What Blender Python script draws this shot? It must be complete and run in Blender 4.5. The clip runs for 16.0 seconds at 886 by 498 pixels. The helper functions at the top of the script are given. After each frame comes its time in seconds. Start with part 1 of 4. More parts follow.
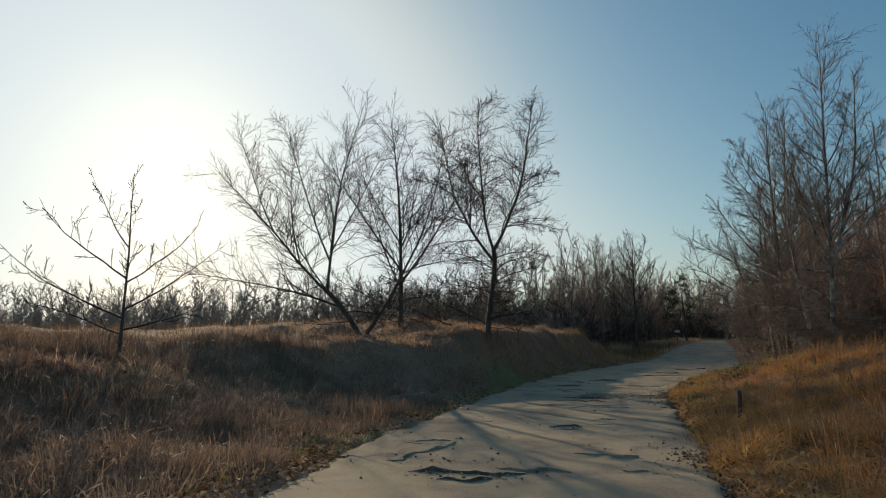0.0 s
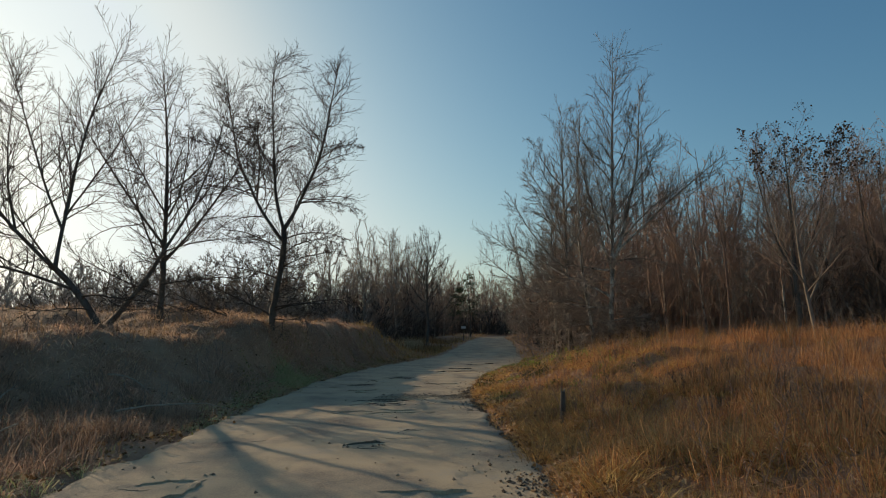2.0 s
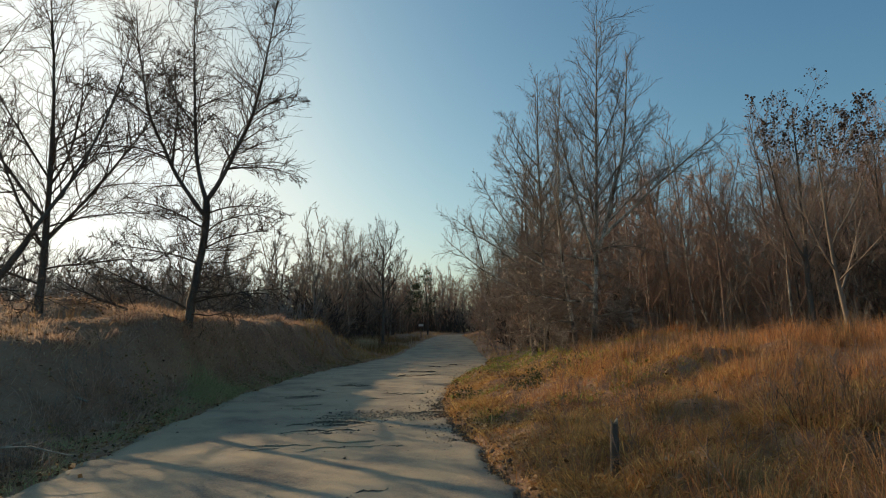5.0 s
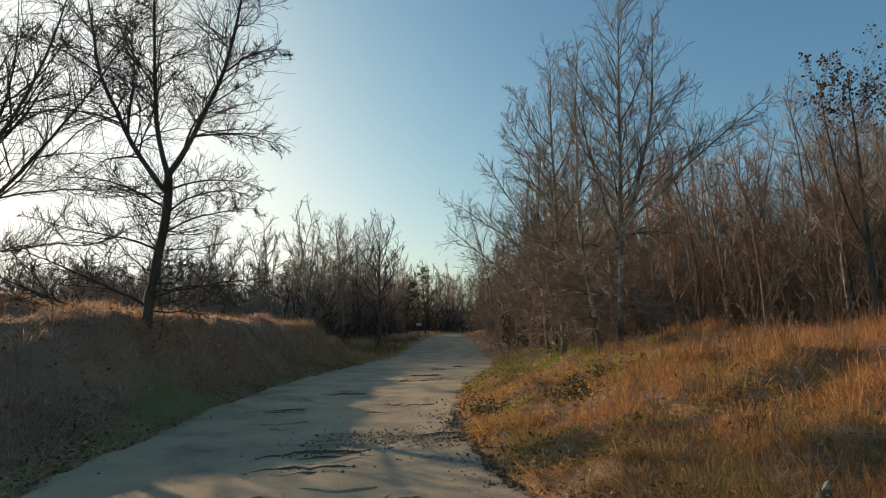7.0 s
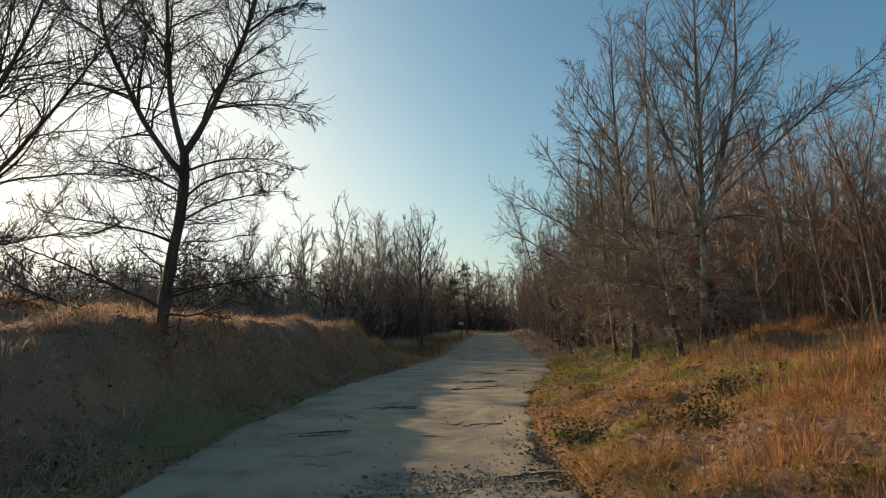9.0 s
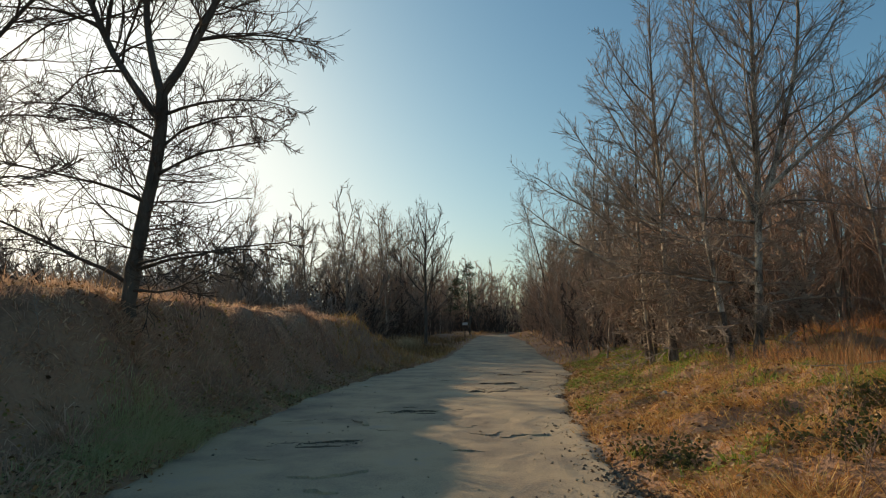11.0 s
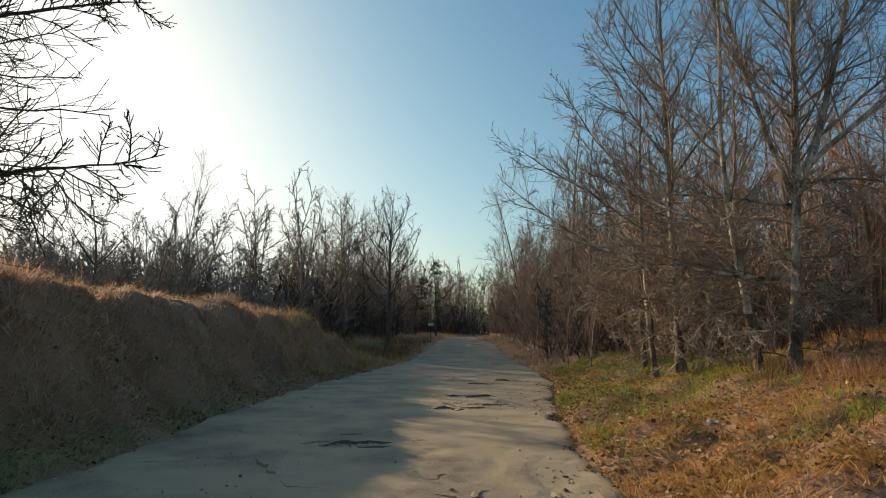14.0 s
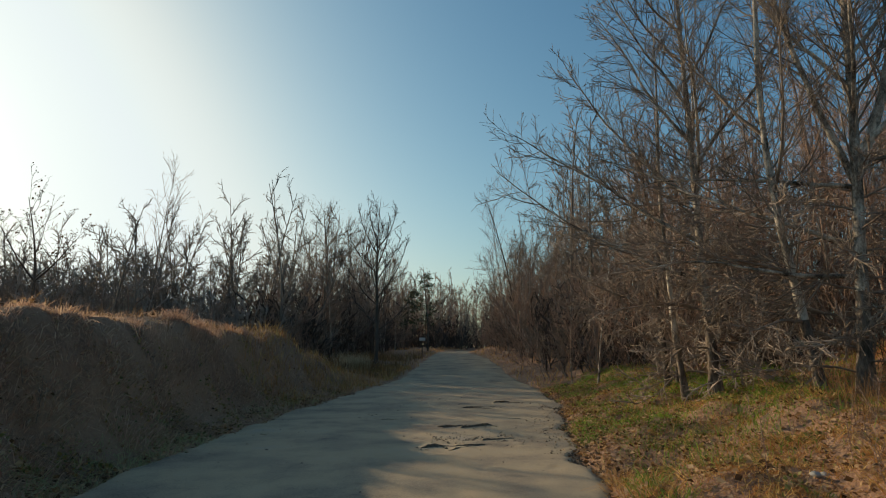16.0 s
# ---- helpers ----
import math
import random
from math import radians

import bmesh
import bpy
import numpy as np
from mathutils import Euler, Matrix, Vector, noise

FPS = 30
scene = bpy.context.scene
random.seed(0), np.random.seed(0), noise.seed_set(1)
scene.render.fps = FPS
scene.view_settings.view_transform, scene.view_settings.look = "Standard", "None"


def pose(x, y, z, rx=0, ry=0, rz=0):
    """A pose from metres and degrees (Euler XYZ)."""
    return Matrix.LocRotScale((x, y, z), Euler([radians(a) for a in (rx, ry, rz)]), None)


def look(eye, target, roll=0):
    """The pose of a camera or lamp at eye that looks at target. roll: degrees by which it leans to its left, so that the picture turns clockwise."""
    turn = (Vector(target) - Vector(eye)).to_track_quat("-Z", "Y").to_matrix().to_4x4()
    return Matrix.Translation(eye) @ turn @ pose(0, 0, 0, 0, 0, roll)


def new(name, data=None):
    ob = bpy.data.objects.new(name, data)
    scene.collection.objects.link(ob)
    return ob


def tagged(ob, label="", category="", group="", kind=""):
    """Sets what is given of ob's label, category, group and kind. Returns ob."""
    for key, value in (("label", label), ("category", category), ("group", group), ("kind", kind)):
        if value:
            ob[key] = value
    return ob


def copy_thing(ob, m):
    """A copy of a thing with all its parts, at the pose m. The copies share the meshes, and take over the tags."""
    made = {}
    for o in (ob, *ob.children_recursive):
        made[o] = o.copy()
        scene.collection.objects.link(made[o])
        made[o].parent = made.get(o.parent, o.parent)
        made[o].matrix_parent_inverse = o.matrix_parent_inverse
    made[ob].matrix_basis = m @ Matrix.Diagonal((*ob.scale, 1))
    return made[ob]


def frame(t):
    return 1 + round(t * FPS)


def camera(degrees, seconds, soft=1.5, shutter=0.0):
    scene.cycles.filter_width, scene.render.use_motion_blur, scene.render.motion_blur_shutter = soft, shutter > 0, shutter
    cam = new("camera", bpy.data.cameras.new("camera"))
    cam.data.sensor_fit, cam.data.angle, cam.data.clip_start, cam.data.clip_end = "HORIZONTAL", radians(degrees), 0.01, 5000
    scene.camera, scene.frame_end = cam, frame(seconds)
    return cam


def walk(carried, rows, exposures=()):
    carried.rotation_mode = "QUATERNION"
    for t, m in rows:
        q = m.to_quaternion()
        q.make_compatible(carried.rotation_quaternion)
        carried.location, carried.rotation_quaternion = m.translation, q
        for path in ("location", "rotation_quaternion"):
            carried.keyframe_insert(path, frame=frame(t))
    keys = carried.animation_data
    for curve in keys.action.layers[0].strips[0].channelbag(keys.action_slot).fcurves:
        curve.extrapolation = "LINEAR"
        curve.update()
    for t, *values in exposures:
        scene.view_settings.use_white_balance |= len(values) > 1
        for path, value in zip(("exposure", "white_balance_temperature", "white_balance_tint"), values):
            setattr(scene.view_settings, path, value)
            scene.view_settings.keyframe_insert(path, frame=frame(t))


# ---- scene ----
cam = camera(73.3, 16.0, 1.1)
PATH = [
    (0, (0.219, -1.509, 1.634), (-0.204, 0.42, 1.946), -0.1),
    (0.5, (0.088, -0.666, 1.624), (-0.016, 1.307, 1.935), -0.1),
    (1, (0.016, 0.037, 1.625), (0.057, 2.014, 1.925), 0.4),
    (1.5, (-0.047, 0.769, 1.585), (0.139, 2.737, 1.888), 0.2),
    (2, (-0.049, 1.43, 1.583), (0.208, 3.391, 1.881), 0.1),
    (2.5, (-0.021, 2.104, 1.595), (0.282, 4.058, 1.895), -0.0),
    (3, (0.004, 2.79, 1.625), (0.351, 4.736, 1.929), 0.2),
    (3.5, (0.092, 3.483, 1.607), (0.465, 5.425, 1.908), 0.2),
    (4, (0.089, 4.159, 1.591), (0.477, 6.098, 1.889), 0.2),
    (4.5, (0.118, 4.78, 1.601), (0.518, 6.718, 1.89), 0.0),
    (4.7, (0.164, 5.047, 1.619), (0.567, 6.983, 1.911), -0.1),
    (6.8, (0.356, 8.133, 1.583), (0.781, 10.066, 1.867), -0.4),
    (7, (0.436, 8.434, 1.61), (0.859, 10.367, 1.9), -0.7),
    (7.5, (0.473, 9.144, 1.636), (0.877, 11.082, 1.918), -0.5),
    (8, (0.48, 9.752, 1.692), (0.839, 11.7, 1.965), -0.5),
    (8.5, (0.483, 10.347, 1.738), (0.799, 12.302, 2.016), -0.8),
    (9, (0.378, 10.988, 1.748), (0.68, 12.944, 2.035), -1.2),
    (9.2, (0.372, 11.272, 1.744), (0.671, 13.23, 2.025), -1.1),
    (11.3, (0.11, 13.811, 1.49), (0.424, 15.763, 1.792), 0.2),
    (11.5, (0.103, 14.064, 1.474), (0.428, 16.014, 1.781), 0.3),
    (12, (0.241, 14.675, 1.457), (0.591, 16.62, 1.761), 0.4),
    (12.5, (0.402, 15.324, 1.47), (0.777, 17.265, 1.77), 0.6),
    (13, (0.583, 15.929, 1.508), (0.973, 17.868, 1.801), 0.6),
    (13.5, (0.757, 16.569, 1.491), (1.162, 18.504, 1.787), 1.0),
    (14, (0.844, 17.147, 1.51), (1.253, 19.081, 1.81), 1.2),
    (14.5, (1.014, 17.8, 1.488), (1.444, 19.729, 1.792), 1.5),
    (15, (1.126, 18.373, 1.508), (1.553, 20.3, 1.83), 1.0),
    (15.5, (1.237, 19.031, 1.515), (1.671, 20.954, 1.85), 0.5),
    (16, (1.456, 19.699, 1.616), (1.893, 21.62, 1.962), 0.0),
]
walk(cam, [(t, look(eye, target, roll)) for t, eye, target, roll in PATH], [(0, 0.13, 7050, 12), (1.5, 0.2, 7150, 12), (3, 0.45, 7500, 13), (4.5, 0.53, 7650, 13), (8, 0.66, 7850, 14), (9, 0.62, 7850, 14), (11.5, 0.64, 7900, 14), (13, 0.76, 7850, 14), (15, 0.62, 7650, 13), (16, 0.4, 7400, 11)])

# ---- light ----
SUN_AZ, SUN_EL = 37.5, 17.0          # degrees to the left of +y, degrees up
SUN_DIR = Vector((-math.sin(radians(SUN_AZ)) * math.cos(radians(SUN_EL)), math.cos(radians(SUN_AZ)) * math.cos(radians(SUN_EL)), math.sin(radians(SUN_EL))))
world = bpy.data.worlds.new("sky")
scene.world = world
world.use_nodes = True
wn = world.node_tree.nodes
sky = wn.new("ShaderNodeTexSky")
sky.sky_type, sky.sun_disc = "NISHITA", False
sky.sun_elevation, sky.sun_rotation = radians(SUN_EL), radians(-SUN_AZ)
sky.altitude, sky.air_density, sky.dust_density, sky.ozone_density = 0, 1.0, 2.1, 2.0
wn["Background"].inputs["Strength"].default_value = 0.139
split, join = wn.new("ShaderNodeSeparateColor"), wn.new("ShaderNodeCombineColor")
world.node_tree.links.new(sky.outputs[0], split.inputs[0])
for k, (power, gain) in enumerate(((1.36, 0.375), (1.11, 0.65), (0.95, 0.82))):     # a clear blue sky round a white glow
    bend, scale = wn.new("ShaderNodeMath"), wn.new("ShaderNodeMath")
    bend.operation, scale.operation = "POWER", "MULTIPLY"
    bend.inputs[1].default_value, scale.inputs[1].default_value = power, gain
    world.node_tree.links.new(split.outputs[k], bend.inputs[0])
    world.node_tree.links.new(bend.outputs[0], scale.inputs[0])
    limit = wn.new("ShaderNodeMath")
    limit.operation = "SMOOTH_MIN"
    limit.inputs[1].default_value, limit.inputs[2].default_value = (4.15, 5.0, 5.75)[k], 4.5
    world.node_tree.links.new(scale.outputs[0], limit.inputs[0])
    over, core = wn.new("ShaderNodeMath"), wn.new("ShaderNodeMath")      # the glare close to the sun
    over.operation, core.operation = "SUBTRACT", "MULTIPLY_ADD"
    over.inputs[1].default_value, core.inputs[1].default_value = 9.0, (0.045, 0.08, 0.115)[k]
    lift = wn.new("ShaderNodeMath")
    lift.operation = "MAXIMUM"
    lift.inputs[1].default_value = 0.0
    world.node_tree.links.new(scale.outputs[0], over.inputs[0])
    world.node_tree.links.new(over.outputs[0], lift.inputs[0])
    world.node_tree.links.new(lift.outputs[0], core.inputs[0])
    world.node_tree.links.new(limit.outputs[0], core.inputs[2])
    world.node_tree.links.new(core.outputs[0], join.inputs[k])
world.node_tree.links.new(join.outputs[0], wn["Background"].inputs["Color"])
sun = new("sun", bpy.data.lights.new("sun", "SUN"))
sun.data.energy, sun.data.angle, sun.data.color = 2.95, radians(0.6), (1.0, 0.825, 0.59)
sun.matrix_world = look((0, 0, 0), -SUN_DIR)


# ---- materials ----
def material(name, stops, scale=3.0, detail=0.0, rough=0.85, bump=0.3, fine=40.0, island=0.0, thin=0.0, stretch=(1, 1, 1), spec=0.2, dist=0.02, span=(0.3, 0.7)):
    """A surface whose colour runs through stops by noise at two scales; island: share of the random colour of each blade or leaf; thin: share of light let through."""
    m = bpy.data.materials.new(name)
    m.use_nodes = True
    nt, ns = m.node_tree, m.node_tree.nodes
    bsdf = ns["Principled BSDF"]
    co, mp = ns.new("ShaderNodeTexCoord"), ns.new("ShaderNodeMapping")
    geo = ns.new("ShaderNodeNewGeometry")
    mp.inputs["Scale"].default_value = stretch
    nt.links.new(co.outputs["Object"] if not island else geo.outputs["Position"], mp.inputs["Vector"])
    n1, n2 = ns.new("ShaderNodeTexNoise"), ns.new("ShaderNodeTexNoise")
    n1.inputs["Scale"].default_value, n1.inputs["Detail"].default_value, n1.inputs["Roughness"].default_value = scale, 6, 0.6
    n2.inputs["Scale"].default_value, n2.inputs["Detail"].default_value, n2.inputs["Roughness"].default_value = fine, 4, 0.65
    for n in (n1, n2):
        nt.links.new(mp.outputs[0], n.inputs["Vector"])
    mix = ns.new("ShaderNodeMix")
    mix.inputs[0].default_value = island if island else 0.35
    nt.links.new(n1.outputs[0], mix.inputs[2])
    nt.links.new(geo.outputs["Random Per Island"] if island else n2.outputs[0], mix.inputs[3])
    ramp = ns.new("ShaderNodeValToRGB")
    cr = ramp.color_ramp
    lo, hi = (0.1, 0.9) if island else span
    for i, c in enumerate(stops):
        pos = lo + (hi - lo) * i / max(1, len(stops) - 1)
        e = cr.elements[i] if i < 2 else cr.elements.new(pos)
        e.position, e.color = pos, (*c, 1)
    nt.links.new(mix.outputs[0], ramp.inputs[0])
    nt.links.new(ramp.outputs[0], bsdf.inputs["Base Color"])
    bsdf.inputs["Roughness"].default_value = rough
    bsdf.inputs["Specular IOR Level"].default_value = spec
    if bump:
        b = ns.new("ShaderNodeBump")
        b.inputs["Strength"].default_value, b.inputs["Distance"].default_value = bump, dist
        nt.links.new(n2.outputs[0], b.inputs["Height"])
        nt.links.new(b.outputs[0], bsdf.inputs["Normal"])
    if thin:
        tr, ms = ns.new("ShaderNodeBsdfTranslucent"), ns.new("ShaderNodeMixShader")
        ms.inputs[0].default_value = thin
        nt.links.new(ramp.outputs[0], tr.inputs["Color"])
        nt.links.new(bsdf.outputs[0], ms.inputs[1])
        nt.links.new(tr.outputs[0], ms.inputs[2])
        nt.links.new(ms.outputs[0], ns["Material Output"].inputs["Surface"])
    return m


SOIL = material("soil_and_thatch", [(0.12, 0.07, 0.048), (0.28, 0.165, 0.107), (0.38, 0.23, 0.145), (0.24, 0.15, 0.092)], 0.6, fine=14, bump=0.9, dist=0.06)
ROAD = material("worn_road", [(0.17, 0.138, 0.108), (0.33, 0.267, 0.195), (0.46, 0.36, 0.236), (0.37, 0.318, 0.256)], 0.65, fine=45, bump=1.0, dist=0.012, rough=0.85, spec=0.12, span=(0.345, 0.655))
BARK_DARK = material("dark_bark", [(0.05, 0.042, 0.036), (0.11, 0.09, 0.075), (0.17, 0.145, 0.12)], 4, fine=30, bump=0.8, stretch=(1, 1, 0.3))
BARK_FOOT = material("mottled_brown_bark", [(0.06, 0.048, 0.038), (0.14, 0.11, 0.088), (0.25, 0.205, 0.165), (0.44, 0.385, 0.32)], 3.6, fine=22, bump=1.0, dist=0.03, stretch=(1, 1, 0.35), span=(0.36, 0.64))
BARK_PALE = material("pale_grey_bark", [(0.06, 0.047, 0.037), (0.20, 0.165, 0.132), (0.40, 0.345, 0.285), (0.60, 0.535, 0.45)], 3.2, fine=25, bump=0.5, stretch=(1, 1, 0.5), span=(0.38, 0.6))
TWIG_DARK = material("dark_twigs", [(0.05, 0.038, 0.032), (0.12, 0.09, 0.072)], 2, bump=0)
TWIG_RED = material("reddish_twigs", [(0.12, 0.078, 0.061), (0.28, 0.187, 0.143), (0.46, 0.33, 0.247)], 0.8, bump=0)
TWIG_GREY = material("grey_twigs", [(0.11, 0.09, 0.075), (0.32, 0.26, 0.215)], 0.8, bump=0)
TWIG_BROWN = material("brown_twigs", [(0.085, 0.066, 0.053), (0.22, 0.175, 0.14), (0.40, 0.33, 0.27)], 0.9, bump=0)
# Brown twigs of the low branches, with sunlight put into the colour.
TWIG_SUNLIT = material("sunlit_low_twigs", [(0.12, 0.092, 0.074), (0.30, 0.24, 0.195), (0.54, 0.455, 0.37)], 1.2, bump=0)
# Distance haze is put into the colour of these far twigs.
HAZE_TWIGS = material("haze_paled_far_twigs", [(0.20, 0.165, 0.14), (0.42, 0.36, 0.31)], 0.8, bump=0)
CLOD = material("dark_clods", [(0.07, 0.052, 0.038), (0.18, 0.135, 0.095)], 8, bump=0)
GRASS_SAGE = material("dull_green_grass", [(0.20, 0.21, 0.10), (0.37, 0.39, 0.18), (0.50, 0.48, 0.27), (0.58, 0.47, 0.27)], 0.8, island=0.5, thin=0.45, bump=0, rough=0.6)
BRAMBLE = material("bramble_leaves", [(0.03, 0.038, 0.016), (0.07, 0.085, 0.03), (0.13, 0.10, 0.04)], 1.5, island=0.7, thin=0.25, bump=0, rough=0.5)
GRASS_DRY = material("dry_orange_grass", [(0.10, 0.05, 0.03), (0.28, 0.128, 0.066), (0.50, 0.235, 0.105), (0.64, 0.335, 0.15), (0.78, 0.52, 0.28)], 0.5, island=0.5, thin=0.4, bump=0, rough=0.6)
GRASS_DULL = material("dull_olive_grass", [(0.11, 0.075, 0.038), (0.25, 0.172, 0.08), (0.38, 0.26, 0.115), (0.52, 0.35, 0.165)], 0.5, island=0.5, thin=0.4, bump=0, rough=0.6)
GRASS_TAN = material("tan_grass", [(0.11, 0.065, 0.03), (0.26, 0.155, 0.07), (0.40, 0.27, 0.14)], 0.4, island=0.5, thin=0.4, bump=0, rough=0.6)
GRASS_GREEN = material("green_grass", [(0.06, 0.105, 0.02), (0.14, 0.25, 0.042), (0.24, 0.36, 0.065), (0.36, 0.32, 0.11)], 0.6, island=0.5, thin=0.45, bump=0, rough=0.6)
WEED = material("dead_weeds", [(0.36, 0.215, 0.15), (0.62, 0.405, 0.28), (0.53, 0.36, 0.24), (0.75, 0.55, 0.40)], 1.1, island=0.6, thin=0.5, bump=0, rough=0.6)
BANK_DEAD = material("dead_brown_herbs", [(0.24, 0.143, 0.102), (0.48, 0.295, 0.21), (0.64, 0.425, 0.31), (0.78, 0.575, 0.43)], 0.9, island=0.5, thin=0.45, bump=0, rough=0.6)
# Dark dead weeds, darkened further: their shaded sides are put into the colour.
SLOPE_DEAD_SHADE = material("dark_shaded_dead_weeds", [(0.10, 0.066, 0.05), (0.25, 0.165, 0.12), (0.38, 0.26, 0.185), (0.54, 0.40, 0.29)], 0.9, island=0.5, thin=0.35, bump=0, rough=0.7)
MATTED = material("matted_dead_grass", [(0.08, 0.043, 0.022), (0.36, 0.165, 0.06), (0.58, 0.28, 0.10), (0.42, 0.30, 0.10), (0.80, 0.52, 0.21), (0.66, 0.32, 0.12)], 0.9, island=0.55, thin=0.4, bump=0, rough=0.6)
GRASS_PALE = material("bleached_straw", [(0.30, 0.22, 0.12), (0.52, 0.41, 0.25), (0.72, 0.60, 0.42)], 1.2, island=0.6, thin=0.4, bump=0, rough=0.6)
DEADWOOD = material("bleached_deadwood", [(0.22, 0.18, 0.14), (0.42, 0.37, 0.30)], 6, fine=40, bump=0.4, stretch=(1, 1, 0.3))
# Dark shade of the broken edges put into colour; also colours dark crumbs.
LIP_SHADE_CRUMBS = material("lip_shade_and_dark_crumbs", [(0.075, 0.058, 0.045), (0.17, 0.132, 0.10), (0.27, 0.21, 0.155)], 9, fine=60, bump=0.8)
STONE = material("pale_stone", [(0.28, 0.27, 0.25), (0.48, 0.46, 0.42)], 5, fine=30, bump=0.6)
NEEDLE = material("pine_needles", [(0.03, 0.045, 0.025), (0.07, 0.095, 0.05)], 2, island=0.6, thin=0.2, bump=0)
BOARD = material("weathered_white_board", [(0.45, 0.45, 0.44), (0.7, 0.7, 0.68)], 3, fine=20, bump=0.2)
DEAD_LEAF = material("withered_leaves", [(0.04, 0.025, 0.017), (0.12, 0.07, 0.042)], 1.5, island=0.7, thin=0.25, bump=0, rough=0.6)
HERB = material("olive_herb_leaves", [(0.07, 0.06, 0.025), (0.16, 0.17, 0.055), (0.30, 0.25, 0.085), (0.42, 0.25, 0.09), (0.56, 0.40, 0.19)], 0.8, island=0.55, thin=0.35, bump=0, rough=0.55)
LEAF = material("fallen_leaves", [(0.09, 0.05, 0.028), (0.32, 0.18, 0.08), (0.60, 0.42, 0.25)], 1.5, island=0.85, thin=0.3, bump=0, rough=0.7, spec=0.1)


# ---- shaping helpers ----
rng = np.random.default_rng(7)


def mesh_from(name, verts, faces, mat, smooth=True):
    me = bpy.data.meshes.new(name)
    verts, faces = np.asarray(verts, float), np.asarray(faces, np.int32)
    k = faces.shape[1]
    me.vertices.add(len(verts))
    me.vertices.foreach_set("co", verts.ravel())
    me.loops.add(faces.size)
    me.loops.foreach_set("vertex_index", faces.ravel())
    me.polygons.add(len(faces))
    me.polygons.foreach_set("loop_start", np.arange(0, faces.size, k, dtype=np.int32))
    me.polygons.foreach_set("use_smooth", np.full(len(faces), smooth))
    me.materials.append(mat)
    me.update(calc_edges=True)
    return me


def part(name, me, parent, label=""):
    ob = new(name, me)
    ob.parent = parent
    return tagged(ob, label)


def smooth(t):
    t = np.clip(t, 0, 1)
    return t * t * (3 - 2 * t)


def lattice(xi, yi, seed):
    h = (xi * 374761393 + yi * 668265263 + seed * 974634777) & 0xFFFFFFFF
    h = ((h ^ (h >> 13)) * 1274126177) & 0xFFFFFFFF
    return ((h ^ (h >> 16)) & 0xFFFF) / 65535.0


def value(x, y, size, seed):
    """Smooth noise from -1 to 1 with lumps of that size."""
    x, y = np.asarray(x, float) / size, np.asarray(y, float) / size
    xi, yi = np.floor(x).astype(np.int64), np.floor(y).astype(np.int64)
    u, v = smooth(x - xi), smooth(y - yi)
    a = lattice(xi, yi, seed) * (1 - u) + lattice(xi + 1, yi, seed) * u
    b = lattice(xi, yi + 1, seed) * (1 - u) + lattice(xi + 1, yi + 1, seed) * u
    return 2 * (a * (1 - v) + b * v) - 1


def fbm(x, y, size, seed, octaves=4):
    return sum(value(x, y, size / 2 ** k, seed + k) * 0.55 ** k for k in range(octaves))


# ---- lie of the land ----
GRID = np.arange(-60, 400, 0.5)


def curve(ys, vs, width=5):
    """A smooth line through a few stations, as a function of y."""
    v = np.interp(GRID, ys, vs)
    k = np.hanning(2 * width + 3)
    pad = np.pad(v, width + 1, mode="edge")
    v = np.convolve(pad, k / k.sum(), mode="valid")
    return lambda y: np.interp(y, GRID, v)


road_left = curve([-20, 4, 8, 12, 18, 24, 28, 32, 36, 40, 45, 50, 55, 72, 100, 130, 300], [-3.2, -3.1, -3.2, -2.8, -2.3, -1.75, -1.05, -0.2, 0.7, 1.8, 3.4, 5.2, 7.0, 12, 19.2, 38, 200])
road_right = curve([-20, 4, 8, 12, 16, 20, 24, 28, 32, 36, 40, 46, 52, 72, 100, 130, 300], [1.6, 1.7, 1.95, 2.2, 2.6, 3.15, 4.02, 5.35, 6.9, 8.5, 10, 11.8, 13.2, 17.4, 23, 43, 206])
rise = curve([-60, 50, 56, 72, 120, 200, 400], [0, 0, 0.2, 1.15, 2.3, 3.0, 4.0], 8)
bank_high = curve([-20, 0, 8, 11, 14, 18, 22, 25, 28, 38, 43, 47, 52, 57, 62], [1.5, 1.5, 1.45, 1.3, 1.25, 1.35, 1.76, 2.04, 2.1, 2.1, 1.98, 1.5, 0.6, 0.15, 0.1])
bank_wide = curve([-20, 6, 9, 12, 16, 19, 22, 26, 30, 40, 48, 60], [7, 7, 8, 8, 5.6, 3.3, 1.7, 1.5, 2.1, 2.3, 3, 5])


def land(x, y):
    """Height of the ground sheet."""
    x, y = np.asarray(x, float), np.asarray(y, float)
    dl, dr = road_left(y) - x, x - road_right(y)
    wob = 0.22 * fbm(x, y, 1.6, 3)
    z = rise(y) + 0.0 * x
    z = z + bank_high(y) * smooth((dl - 0.15 + wob) / bank_wide(y)) ** 1.9 + 0.35 * smooth((dl - 1) / 5) * smooth((58 - y) / 10)
    z = z + 0.8 * smooth(dr / 5) + 1.1 * np.exp(-((y - 33 + 0.55 * (x - 12)) / 3) ** 2) * smooth((x - 12.8) / 4) + 0.85 * np.exp(-((x - 15) / 6) ** 2 - ((y - 18) / 7) ** 2) * smooth(dr / 4)
    off = smooth((np.maximum(dl, dr) + 0.1 + 0.5 * wob) / 0.45)
